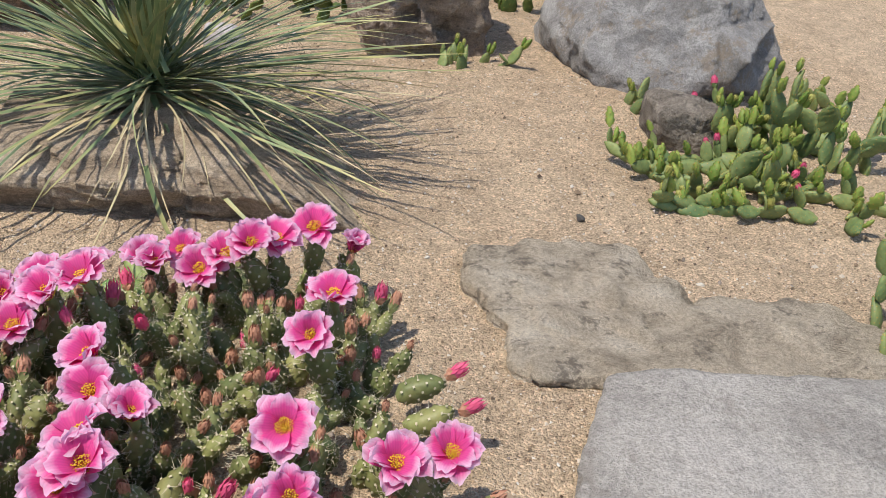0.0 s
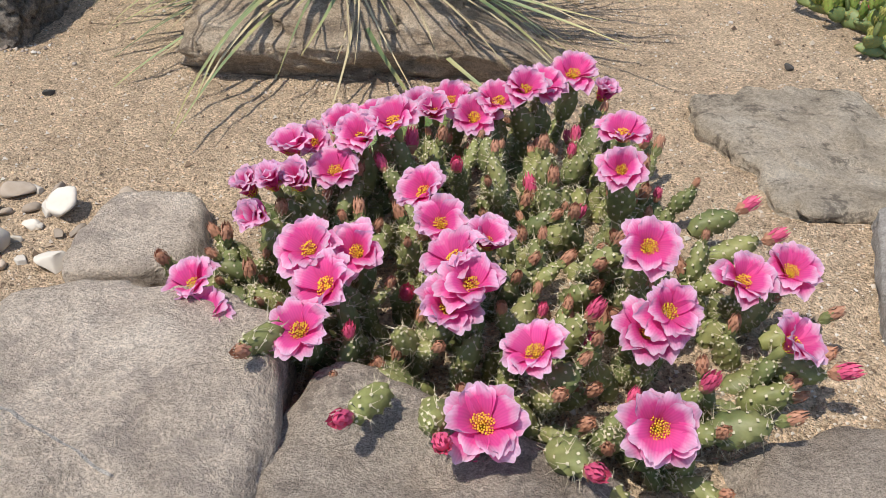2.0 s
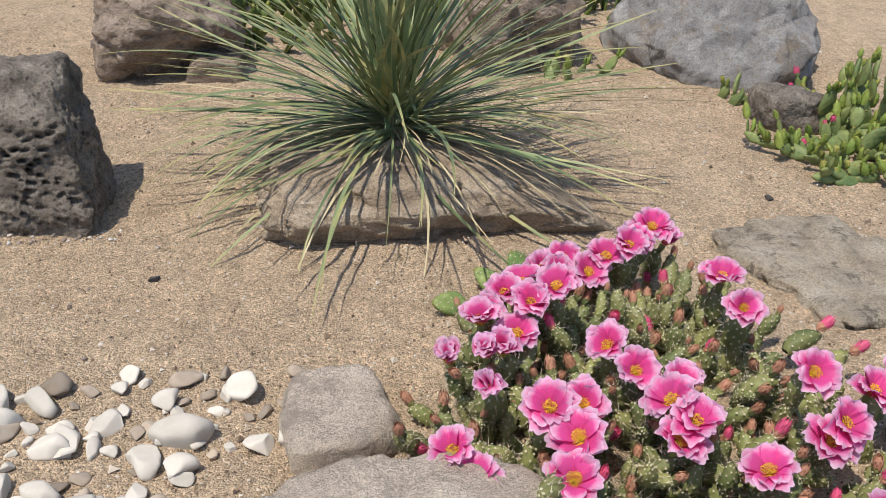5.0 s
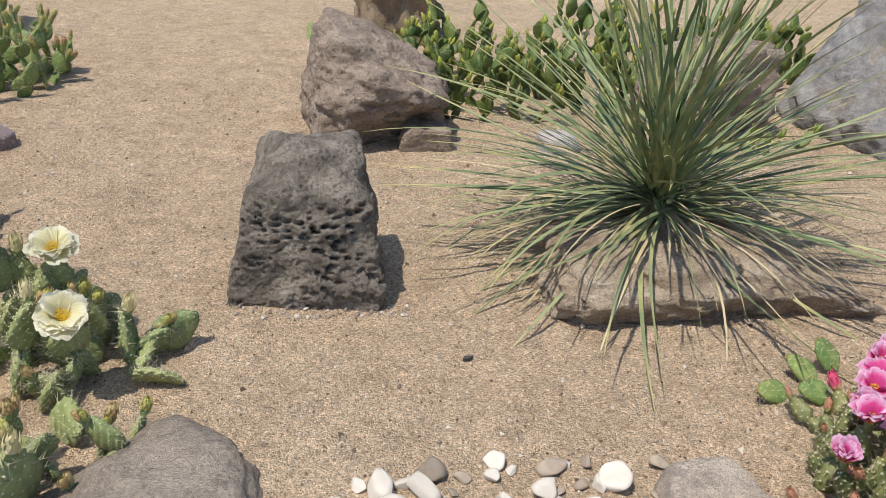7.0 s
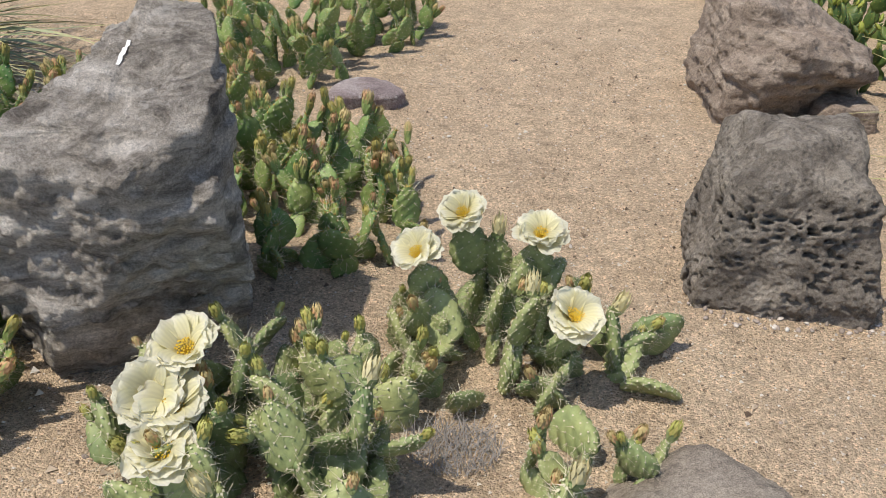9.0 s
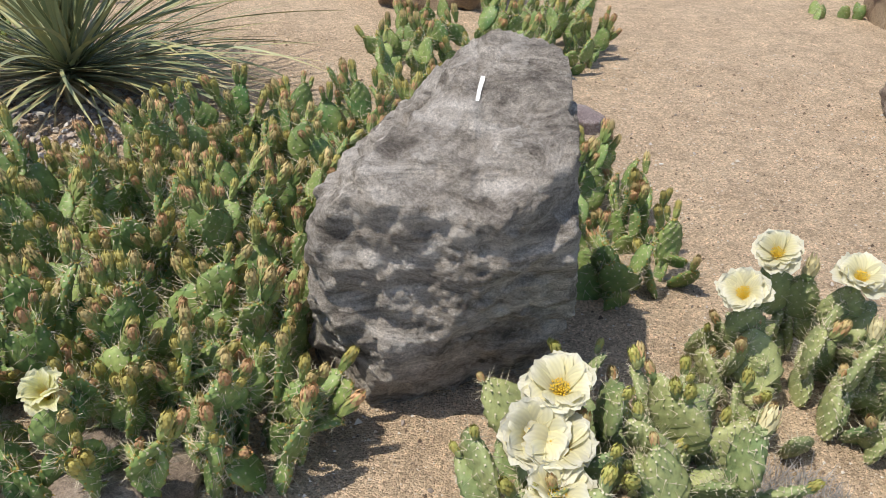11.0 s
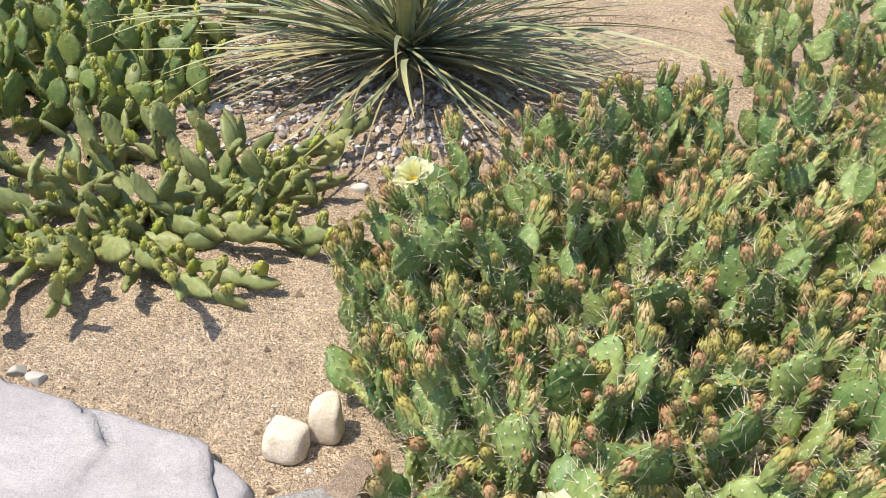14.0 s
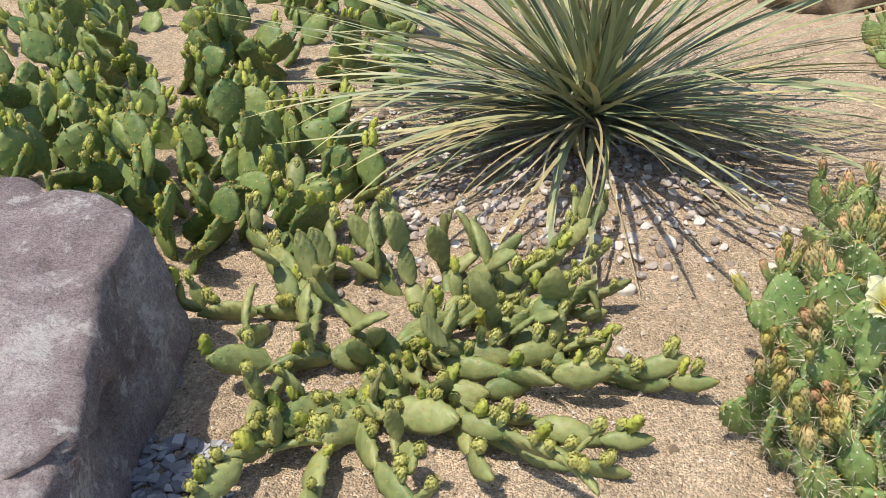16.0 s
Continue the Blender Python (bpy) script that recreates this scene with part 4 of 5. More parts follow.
# ---- the pink-flowered cactus ----
def build_pink():
    rnd = random.Random(5)
    plant = root("prickly_pear", (-0.45, 1.05, -0.068), "mounded prickly pear cactus covered in pink flowers", "cactus")
    blooms = [(-0.267, 1.525, 0.118), (-0.369, 1.423, 0.133), (-0.193, 1.577, 0.05), (-0.461, 1.406, 0.081), (-0.505, 1.454, 0.092), (-0.566, 1.426, 0.085),
              (-0.601, 1.231, 0.165), (-0.690, 1.283, 0.125), (-0.764, 1.185, 0.135), (-0.694, 1.169, 0.106), (-0.546, 1.086, 0.122), (-0.205, 1.297, 0.116),
              (-0.227, 1.167, 0.123), (-0.519, 1.013, 0.116), (-0.498, 0.915, 0.128), (-0.477, 0.865, 0.122), (-0.508, 0.849, 0.095), (-0.779, 1.083, 0.135)]
    blooms += [(-0.789, 1.011, 0.12), (-0.704, 0.937, 0.119), (-0.638, 0.953, 0.105), (-0.673, 0.875, 0.106), (-0.703, 0.806, 0.085), (-0.872, 0.917, 0.067),
               (-0.842, 0.866, 0.05), (-0.450, 0.979, 0.11), (-0.230, 0.925, 0.15), (-0.079, 0.940, 0.08), (-0.001, 0.969, 0.079), (-0.210, 0.842, 0.104),
               (-0.234, 0.838, 0.07), (-0.041, 0.821, 0.07), (-0.395, 0.766, 0.097), (-0.465, 0.654, 0.084), (-0.252, 0.662, 0.075)]
    blooms += [(-0.415, 1.43, 0.105), (-0.535, 1.40, 0.095), (-0.635, 1.33, 0.115), (-0.655, 1.215, 0.14), (-0.33, 1.47, 0.12), (-0.735, 1.24, 0.115), (-0.74, 1.10, 0.125), (-0.83, 1.14, 0.085)]
    shut = {2: 0.35, 5: 0.6, 7: 0.7, 8: 0.6, 17: 0.35, 18: 0.4, 25: 0.55, 36: 0.6, 38: 0.7, 40: 0.6, 41: 0.45, 42: 0.35}
    for k, (x, y, z) in enumerate(blooms):
        f = Vector((-0.05 + (x + 0.45) * 0.5, -0.36 + (y - 1.05) * 0.3, 0.92)) + Vector((rnd.gauss(0, 0.16), rnd.gauss(0, 0.16), 0))
        f.normalize()
        at = Vector((x, y, z)) - f * 0.016
        B_PINK.flower(plant, at, f, rnd.uniform(0.86, 1.02), rnd, shut.get(k, rnd.uniform(0.85, 1.05)))
        stem_to(plant, K_PINK, at - f * 0.028, rnd, 1.0, 0.025)
    outline = [(-0.80, 0.96), (-0.67, 0.82), (-0.56, 0.74), (-0.40, 0.71), (-0.22, 0.73), (-0.05, 0.82), (-0.02, 0.98), (-0.14, 1.10), (-0.10, 1.30),
               (-0.18, 1.52), (-0.36, 1.56), (-0.58, 1.46), (-0.78, 1.28), (-0.90, 1.08)]
    mound(plant, K_PINK, outline, 0.078, 0.145, rnd, BUDS_PINK * 4 + BUDS_ROSE, 0.75, 0.9, 225, 0.18, (0.75, 1.1), 0.5, 1)
    under = root("prickly_pear", (-0.45, 0.95, -0.068), "low spreading pads of olive prickly pear with brownish buds", "cactus")
    mound(under, K_PINK, outline, 0.064, 0.07, rnd, BUDS_PINK * 5 + BUDS_ROSE, 0.8, 1.3, 190, 0.2, (0.8, 1.2), 0.3, 1)
    for x, y, z, dx, dy in ((-0.74, 0.80, 0.075, -0.3, -0.75), (-0.60, 0.70, 0.07, -0.4, -0.8), (-0.52, 0.68, 0.065, 0.1, -0.9), (-0.36, 0.66, 0.03, 0.3, -0.7), (-0.02, 0.84, 0.0, 0.8, -0.4),
                            (-0.12, 0.74, -0.01, 0.9, -0.1), (0.0, 0.92, 0.0, 1.0, 0.2), (-0.30, 0.62, -0.01, 0.2, -0.8), (-0.03, 1.12, 0.0, 1.0, 0.1), (-0.05, 1.2, 0.0, 0.9, 0.2)):
        d = Vector((dx, dy, 0.35))
        K_PINK.pad(plant, Vector((x, y, z)) - d * 0.04, d, rnd.uniform(0, 6), 1.15, rnd)
        child("bud", rnd.choice(BUDS_ROSE + BUDS_PINK), plant, Matrix.Translation(-plant.location) @ aim(Vector((x, y, z)) + d.normalized() * 0.05, d + Vector((0, 0, 0.3)), 0, 1.0))
    # upright spiny seedlings behind the mound
    side = root("prickly_pear", (-0.66, 1.58, -0.07), "small spiny green prickly pear beside the pink-flowered one", "cactus")
    for x, y, dx, dy, up in ((-0.70, 1.52, -1.0, -0.15, 0.18), (-0.60, 1.50, -1.0, 0.05, 0.22), (-0.60, 1.56, -0.8, 0.5, 0.5), (-0.52, 1.60, -0.6, 0.5, 0.7)):
        facing_pad(K_BUSH, side, Vector((x, y, -0.055)), (dx, dy, up), (0.1, -0.6, 0.8), 0.78, rnd)


build_pink()


# ---- smooth prickly pears on the sand ----
def build_lime():
    rnd = random.Random(9)
    plant = root("prickly_pear", (0.85, 2.2, -0.068), "sprawling bright green spineless prickly pear on the sand", "cactus")
    starts = [(1.05, 2.25, a) for a in (150, 172, 185, 200, 215)] + [(0.85, 2.32, a) for a in (160, 190, 215)] + [(1.15, 2.15, a) for a in (190, 230, 330)]
    starts += [(0.82, 2.10, 182), (0.80, 2.14, 170), (0.78, 2.06, 194), (0.98, 2.05, 178), (0.72, 2.2, 150)]
    starts += [(0.95, 2.45, a) for a in (60, 100, 150, 20)]
    sprawl(plant, K_LIME, starts, rnd, BUDS_LIME * 4 + BUDS_RED, (3, 4), 3, 120, 0.25, 0.16, 150)
    mound(plant, K_LIME, [(0.74, 2.26), (0.84, 2.16), (1.15, 2.18), (1.32, 2.4), (1.15, 2.68), (0.87, 2.6)], 0.11, 0.25, rnd, BUDS_LIME, 0.9, 0.5, 80, 0.15, (0.8, 1.15), 0.35, 4)
    for at, n, lab in (((0.03, 3.10), 7, 0), ((0.17, 3.10), 4, 0), ((0.66, 2.80), 7, 0), ((1.02, 1.50), 26, 0), ((1.30, 2.95), 9, 0)):
        small = root("prickly_pear", (at[0], at[1], ground_z(*at, False)), "small bright green prickly pear on the sand", "cactus")
        r = 0.03 + 0.004 * n
        ring = [(at[0] + r * 1.3 * math.cos(k), at[1] + r * 1.3 * math.sin(k)) for k in (0, 1.05, 2.1, 3.14, 4.2, 5.2)]
        mound(small, K_LIME, ring, 0.05 if n < 20 else 0.06, 0.09 if n < 20 else 0.17, rnd, BUDS_LIME, 0.5, 0.6, n, 0.05, (0.55, 0.9))


build_lime()


# ---- the cream-flowered cactus ----
def build_cream():
    rnd = random.Random(12)
    plant = root("prickly_pear", (-2.55, 1.65, -0.068), "grey-green spiny prickly pear with cream flowers", "cactus")
    blooms = [(-2.949, 1.465, 0.164), (-2.949, 1.381, 0.113), (-2.99, 1.395, 0.12), (-2.946, 1.305, 0.081), (-2.596, 1.799, 0.177), (-2.513, 1.924, 0.205), (-2.352, 1.894, 0.179), (-2.292, 1.671, 0.132)]
    for x, y, z in blooms:
        f = Vector((rnd.gauss(0.05, 0.15), rnd.gauss(-0.36, 0.12), 0.9)).normalized()
        at = Vector((x, y, z)) - f * 0.008
        B_CREAM.flower(plant, at, f, rnd.uniform(1.0, 1.12) * (1.15 if x < -2.9 else 1.0), rnd, rnd.uniform(0.92, 1.05))
        stem_to(plant, K_CREAM, at - f * 0.028, rnd, 1.0, 0.03)
    for x, y, z in ((-2.638, 1.394, 0.20), (-2.369, 1.716, 0.175), (-2.195, 1.806, 0.09), (-2.307, 1.296, 0.11), (-2.855, 1.248, 0.09), (-2.44, 1.93, 0.18)):
        child("bud", rnd.choice(BUDS_PALE), plant, Matrix.Translation(-plant.location) @ aim((x, y, z - 0.035), (rnd.gauss(0, 0.2), rnd.gauss(-0.1, 0.2), 1), 0, 1.0), "half-open cream flower bud")
        stem_to(plant, K_CREAM, (x, y, z - 0.03), rnd, 1.0, 0.02)
    parts = [[(-3.02, 1.22), (-2.62, 1.22), (-2.58, 1.45), (-2.68, 1.72), (-2.90, 1.70), (-3.02, 1.50)], [(-2.70, 1.70), (-2.45, 1.66), (-2.25, 1.62), (-2.15, 1.80), (-2.35, 2.0), (-2.60, 2.0)]]
    for k, outline in enumerate(parts):
        mound(plant, K_CREAM, outline, 0.088, 0.19 if k == 0 else 0.15, rnd, BUDS_CREAM, 0.75, 0.85, 88, 0.15, (0.85, 1.2), 0.35, 2)
    under = root("prickly_pear", (-2.7, 1.5, -0.068), "low grey-green spiny prickly pear pads on the sand", "cactus")
    mound(under, K_CREAM, parts[0], 0.10, 0.09, rnd, BUDS_CREAM, 0.4, 1.3, 60, 0.1, (0.8, 1.15), 0.2, 1)
    mound(under, K_CREAM, parts[1], 0.12, 0.08, rnd, BUDS_CREAM, 0.4, 1.3, 30, 0.1, (0.8, 1.1), 0.2, 1)
    for x, y, a in ((-2.32, 1.60, -60), (-2.18, 1.72, -20), (-2.15, 1.84, 20), (-2.95, 1.30, 200), (-2.6, 1.3, -80)):
        sprawl(plant, K_CREAM, [(x, y, a)], rnd, (), (1, 1), 1, 5, 0.0, 0.5)
    low = root("prickly_pear", (-2.25, 1.36, -0.068), "low spiny prickly pear with golden buds behind a boulder", "cactus")
    mound(low, K_CREAM, [(-2.38, 1.30), (-2.10, 1.40), (-2.14, 1.52), (-2.34, 1.48)], 0.07, 0.08, rnd, BUDS_CREAM, 0.8, 0.9, 14, 0.05, (0.6, 0.85))
    # a grey dead tuft between the pads
    bag = Bag()
    for k in range(420):
        a, r = rnd.uniform(0, 6.28), 0.085 * math.sqrt(rnd.random())
        p = Vector((r * math.cos(a), r * math.sin(a) * 0.8, 0.0))
        bag.cone(p, p + Vector((rnd.gauss(0, 0.02), rnd.gauss(0, 0.02), rnd.uniform(0.02, 0.055))), 0.0011)
    tuft = new("dead_tuft", bag.mesh("dead_tuft", [DEAD], False))
    tuft.location = (-2.50, 1.52, -0.072)
    tagged(tuft, "grey dried spiny tuft on the sand among cactus pads", "plant", kind="stuff")
    # pads between the boulder and the open sand
    for at, outline, h, lim in (((-2.9, 2.4), [(-3.02, 2.02), (-2.80, 2.0), (-2.62, 2.20), (-2.68, 2.55), (-2.85, 2.85), (-3.05, 2.7)], 0.19, 80),
                                ((-3.2, 3.7), [(-3.75, 3.35), (-3.35, 3.25), (-3.0, 3.45), (-2.85, 3.75), (-2.75, 4.2), (-3.1, 4.35), (-3.6, 4.1)], 0.25, 170)):
        p = root("prickly_pear", (*at, ground_z(*at, False)), "dense green spiny prickly pear with orange buds on the sand", "cactus")
        mound(p, K_BUSH, outline, 0.095, h, rnd, BUDS_BUSH, 0.7, 0.6, lim, 0.15, (0.7, 1.05), 0.35, 3)
    p = root("prickly_pear", (-1.56, 4.86, ground_z(-1.56, 4.86, False)), "small green prickly pear far back on the sand", "cactus")
    mound(p, K_BUSH, [(-1.70, 4.80), (-1.44, 4.80), (-1.44, 4.95), (-1.70, 4.95)], 0.08, 0.08, rnd, (), 0, 0.7, 14, 0.05, (0.6, 0.9))


build_cream()


# ---- the large budding cactus ----
def build_bush():
    rnd = random.Random(21)
    lab = "dense spiny prickly pear full of orange-tipped flower buds"
    outlines = [((-3.9, 1.55), [(-4.36, 1.72), (-4.22, 1.48), (-3.92, 1.28), (-3.55, 1.34), (-3.38, 1.50), (-3.44, 1.80), (-4.0, 1.80), (-4.40, 1.85)], 0.25, 0.086),
                ((-3.9, 2.0), [(-4.42, 1.84), (-3.46, 1.80), (-3.40, 2.1), (-3.25, 2.25), (-3.8, 2.3), (-4.42, 2.25)], 0.29, 0.085),
                ((-3.6, 2.6), [(-4.38, 2.25), (-3.8, 2.28), (-3.2, 2.22), (-3.05, 2.5), (-3.2, 2.9), (-3.7, 2.95), (-4.15, 2.7)], 0.27, 0.092)]
    for at, outline, h, gap in outlines:
        plant = root("prickly_pear", (*at, -0.068), lab, "cactus", "budding prickly pears")
        mound(plant, K_BUSH, outline, gap, h, rnd, BUDS_BUSH, 1.0, 0.5, 275, 0.16, (0.75, 1.15), 0.6, 3)
        low = root("prickly_pear", (at[0], at[1], -0.068), "low spiny prickly pear pads beneath budding ones", "cactus")
        mound(low, K_BUSH, outline, 0.10, 0.12, rnd, BUDS_BUSH, 0.4, 1.0, 95, 0.1, (0.8, 1.1), 0.3, 2)
        if at[1] < 1.6:
            for x, y, z in ((-3.985, 1.355, 0.135), (-3.78, 1.325, 0.172), (-4.346, 1.966, 0.268)):
                f = Vector((rnd.gauss(0, 0.1), -0.45, 0.9)).normalized()
                B_YELLOW.flower(plant, Vector((x, y, z)) - f * 0.01, f, 0.95, rnd, 0.75, "pale yellow open flower")
                stem_to(plant, K_BUSH, Vector((x, y, z)) - f * 0.035, rnd, 1.0, 0.03)


build_bush()


# ---- sprawling cactus and the field behind it ----
def build_left():
    rnd = random.Random(31)
    plant = root("prickly_pear", (-5.05, 2.2, -0.068), "sprawling yellow-green spineless prickly pear with small buds", "cactus")
    starts = [(-5.12, 2.20, a) for a in (-150, -120, -95, -70, -45, -20, 0, 20, 45)] + [(-4.98, 2.32, a) for a in (-30, -8, 12, 35, 60)] + [(-5.2, 2.05, a) for a in (-140, -110, -80, -55, -30)]
    starts += [(-5.3, 2.3, a) for a in (-160, 170, 120, 90, -100)] + [(-5.05, 2.06, a) for a in (-15, -40, 8)]
    sprawl(plant, K_SPRAWL, starts, rnd, BUDS_SPRAWL, (3, 5), 3, 190, 0.10, 0.20, 250)
    mound(plant, K_SPRAWL, [(-5.45, 2.2), (-5.2, 2.05), (-4.9, 2.15), (-4.75, 2.4), (-5.0, 2.6), (-5.35, 2.6)], 0.10, 0.19, rnd, BUDS_SPRAWL, 0.4, 1.1, 80, 0.15, (0.55, 0.85), 0.3, 3)
    for at, outline, h in (((-5.9, 2.75), [(-6.6, 2.35), (-5.85, 2.3), (-5.45, 2.55), (-5.25, 2.85), (-5.5, 3.2), (-6.6, 3.2)], 0.24),
                           ((-6.0, 3.7), [(-7.1, 3.15), (-5.5, 3.2), (-5.3, 3.6), (-5.3, 4.2), (-6.2, 4.6), (-7.1, 4.5)], 0.26)):
        p = root("prickly_pear", (*at, ground_z(*at, False)), "dark green prickly pear thicket with yellow-green young pads", "cactus")
        mound(p, K_FAR, outline, 0.095, h * 0.85, rnd, BUDS_BACK, 0.6, 0.8, 300, 0.15, (0.9, 1.5), 0.35, 3)
    p = root("prickly_pear", (-6.0, 5.0, ground_z(-6, 5, False)), "dark green prickly pear thicket far back", "cactus")
    mound(p, K_FAR, [(-7.2, 4.5), (-6.2, 4.6), (-5.2, 4.25), (-4.9, 4.6), (-5.4, 5.2), (-7.2, 5.2)], 0.17, 0.27, rnd, (), 0.5, 0.6, 90, 0.15, (0.9, 1.25), 0.2, 2)
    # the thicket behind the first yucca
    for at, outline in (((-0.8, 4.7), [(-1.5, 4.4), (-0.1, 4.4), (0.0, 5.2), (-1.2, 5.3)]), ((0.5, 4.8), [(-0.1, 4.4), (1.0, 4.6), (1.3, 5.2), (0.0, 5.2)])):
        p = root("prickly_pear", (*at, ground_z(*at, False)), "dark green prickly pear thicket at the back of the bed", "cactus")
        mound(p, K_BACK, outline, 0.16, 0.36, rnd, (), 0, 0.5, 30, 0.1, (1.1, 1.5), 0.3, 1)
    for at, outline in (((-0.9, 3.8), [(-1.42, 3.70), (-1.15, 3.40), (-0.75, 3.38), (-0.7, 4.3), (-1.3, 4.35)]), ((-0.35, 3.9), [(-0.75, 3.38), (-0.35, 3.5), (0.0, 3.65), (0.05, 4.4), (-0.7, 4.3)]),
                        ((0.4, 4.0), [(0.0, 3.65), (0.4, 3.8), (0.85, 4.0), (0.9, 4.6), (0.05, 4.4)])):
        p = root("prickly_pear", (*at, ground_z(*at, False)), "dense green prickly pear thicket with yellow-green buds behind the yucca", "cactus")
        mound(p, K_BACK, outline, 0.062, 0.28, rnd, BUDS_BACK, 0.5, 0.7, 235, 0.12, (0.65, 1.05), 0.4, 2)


build_left()


# ---- yuccas ----
def leaf_shape(L, W, droop, seed):
    """A narrow keeled leaf along x that bends down by droop: vertices, faces, uvs."""
    rnd = random.Random(seed)
    n = 12
    verts, uvs = [], []
    tw = rnd.uniform(-1.1, 1.1)
    x = z = 0.0
    sway = rnd.uniform(-0.30, 0.30)
    for i in range(n + 1):
        u = i / n
        w = W / 2 * (1.25 if u < 0.04 else 1.0) * (1 - u ** 3.0) + 0.0004
        t = tw * u
        for s, lift in ((-1, 0.22), (0, 0.0), (1, 0.22)):
            verts.append(Vector((x, sway * L * u * u + s * w * math.cos(t), z + lift * w + s * w * math.sin(t))))
            uvs.append((u, 0.5 + s * 0.5))
        ang = -droop * u ** 1.3
        x += L / n * math.cos(ang)
        z += L / n * math.sin(ang)
    faces = []
    for i in range(n):
        for k in range(2):
            faces.append((i * 3 + k, (i + 1) * 3 + k, (i + 1) * 3 + k + 1, i * 3 + k + 1))
    return verts, faces, uvs


def leaf_mesh(name, L, W, droop, mat, seed):
    verts, faces, uvs = leaf_shape(L, W, droop, seed)
    return mesh_of(name, verts, faces, [mat], uv=uvs)


def leaf_skirt(plant, name, n, L, W, mat, seed, lowest, highest, label, front=1.0):
    """The many thin leaves that nobody could count, in one mesh."""
    rnd = random.Random(seed)
    bag, uvs = Bag(), []
    for k in range(n):
        az, el = rnd.uniform(0, 6.283), rnd.uniform(lowest, highest)
        if math.sin(az) < -0.55 and rnd.random() > front:
            az = rnd.choice((0.1, 3.04)) + rnd.gauss(0, 0.4)
        size = L * rnd.uniform(0.5, 1.0) * (0.75 if el < 0 else 1.0)
        verts, faces, uv = leaf_shape(size, W * rnd.uniform(0.5, 1.0), rnd.uniform(0.1, 0.8), seed + k)
        m = Matrix.Translation((rnd.gauss(0, 0.02), rnd.gauss(0, 0.02), rnd.uniform(0.0, 0.05))) @ Matrix.Rotation(az, 4, "Z") @ Matrix.Rotation(-el, 4, "Y")
        bag.add([m @ v for v in verts], faces)
        uvs += uv
    tagged(child(name, bag.mesh(name, [mat], True, uvs), plant, Matrix(), label), kind="stuff")


def yucca(at, label, seed, L, W, green, counts, low=-0.35, front=1.0):
    rnd = random.Random(seed)
    plant = root("yucca", at, label, "yucca")
    bag = Bag()
    for k in range(40):
        a = rnd.uniform(0, 6.28)
        bag.cone((0.02 * math.cos(a), 0.02 * math.sin(a), -0.08), (0.05 * math.cos(a), 0.05 * math.sin(a), rnd.uniform(0.02, 0.09)), 0.012, 4)
    tagged(child("trunk", bag.mesh("trunk", [LEAF_DRY]), plant, Matrix(), "short trunk of dry leaf bases"), kind="stuff")
    sets = {}
    for key, mat in (("green", green), ("dry", LEAF_DRY)):
        sets[key] = [[leaf_mesh("leaf", L, W * (1.0 if key == "green" else 0.62), dr + 0.06 * i, mat, seed + i + int(dr * 10)) for i in range(7)] for dr in (0.12, 0.45, 0.9)]
    up, mid, down, dry = counts
    for k in range(up + mid + down + dry):
        az = k * 2.39996 + rnd.gauss(0, 0.45)
        if k < up:
            el, kind, bend, s = rnd.uniform(0.75, 1.5), "green", 0, rnd.uniform(0.75, 1.1)
        elif k < up + mid:
            el, kind, bend, s = rnd.uniform(0.2, 0.8), "green", rnd.choice((0, 0, 1)), rnd.uniform(0.75, 1.08)
        elif k < up + mid + down:
            el, kind, bend, s = rnd.uniform(low, 0.32), "green", rnd.choice((0, 0, 1, 2)), rnd.uniform(0.6, 0.98)
        else:
            el, kind, bend, s = rnd.uniform(low - 0.1, 0.18), "dry", rnd.choice((0, 1, 2)), rnd.uniform(0.5, 1.0)
        if el < 0.45 and math.sin(az) < -0.55 and rnd.random() > front:
            az = rnd.choice((0.15, 2.99)) + rnd.gauss(0, 0.45)
        m = Matrix.Translation((rnd.gauss(0, 0.022), rnd.gauss(0, 0.022), 0.02 + 0.05 * el + rnd.gauss(0, 0.012))) @ Matrix.Rotation(az, 4, "Z") @ Matrix.Rotation(-el, 4, "Y") @ Matrix.Diagonal((s, rnd.uniform(0.8, 1.2), s, 1))
        child("leaf", rnd.choice(sets[kind][bend]), plant, m)
    leaf_skirt(plant, "dry_leaf_skirt", 110, L * 0.9, W * 0.55, LEAF_DRY, seed * 100, low, 0.3, "thin straw-coloured dry leaves", front)
    leaf_skirt(plant, "fine_leaf_skirt", 90, L, W * 0.7, green, seed * 200, -0.1, 0.75, "thin narrow green leaves", front)


yucca((-0.77, 2.20, 0.10), "spiky olive-green yucca with drooping straw leaves over a rock", 3, 0.86, 0.0125, LEAF_GREEN, (85, 90, 85, 65), -0.30, 0.40)
yucca((-4.71, 3.14, 0.04), "broad grey-green yucca over white pebbles", 8, 0.98, 0.0165, LEAF_GREY, (85, 95, 85, 30), -0.05, 0.25)


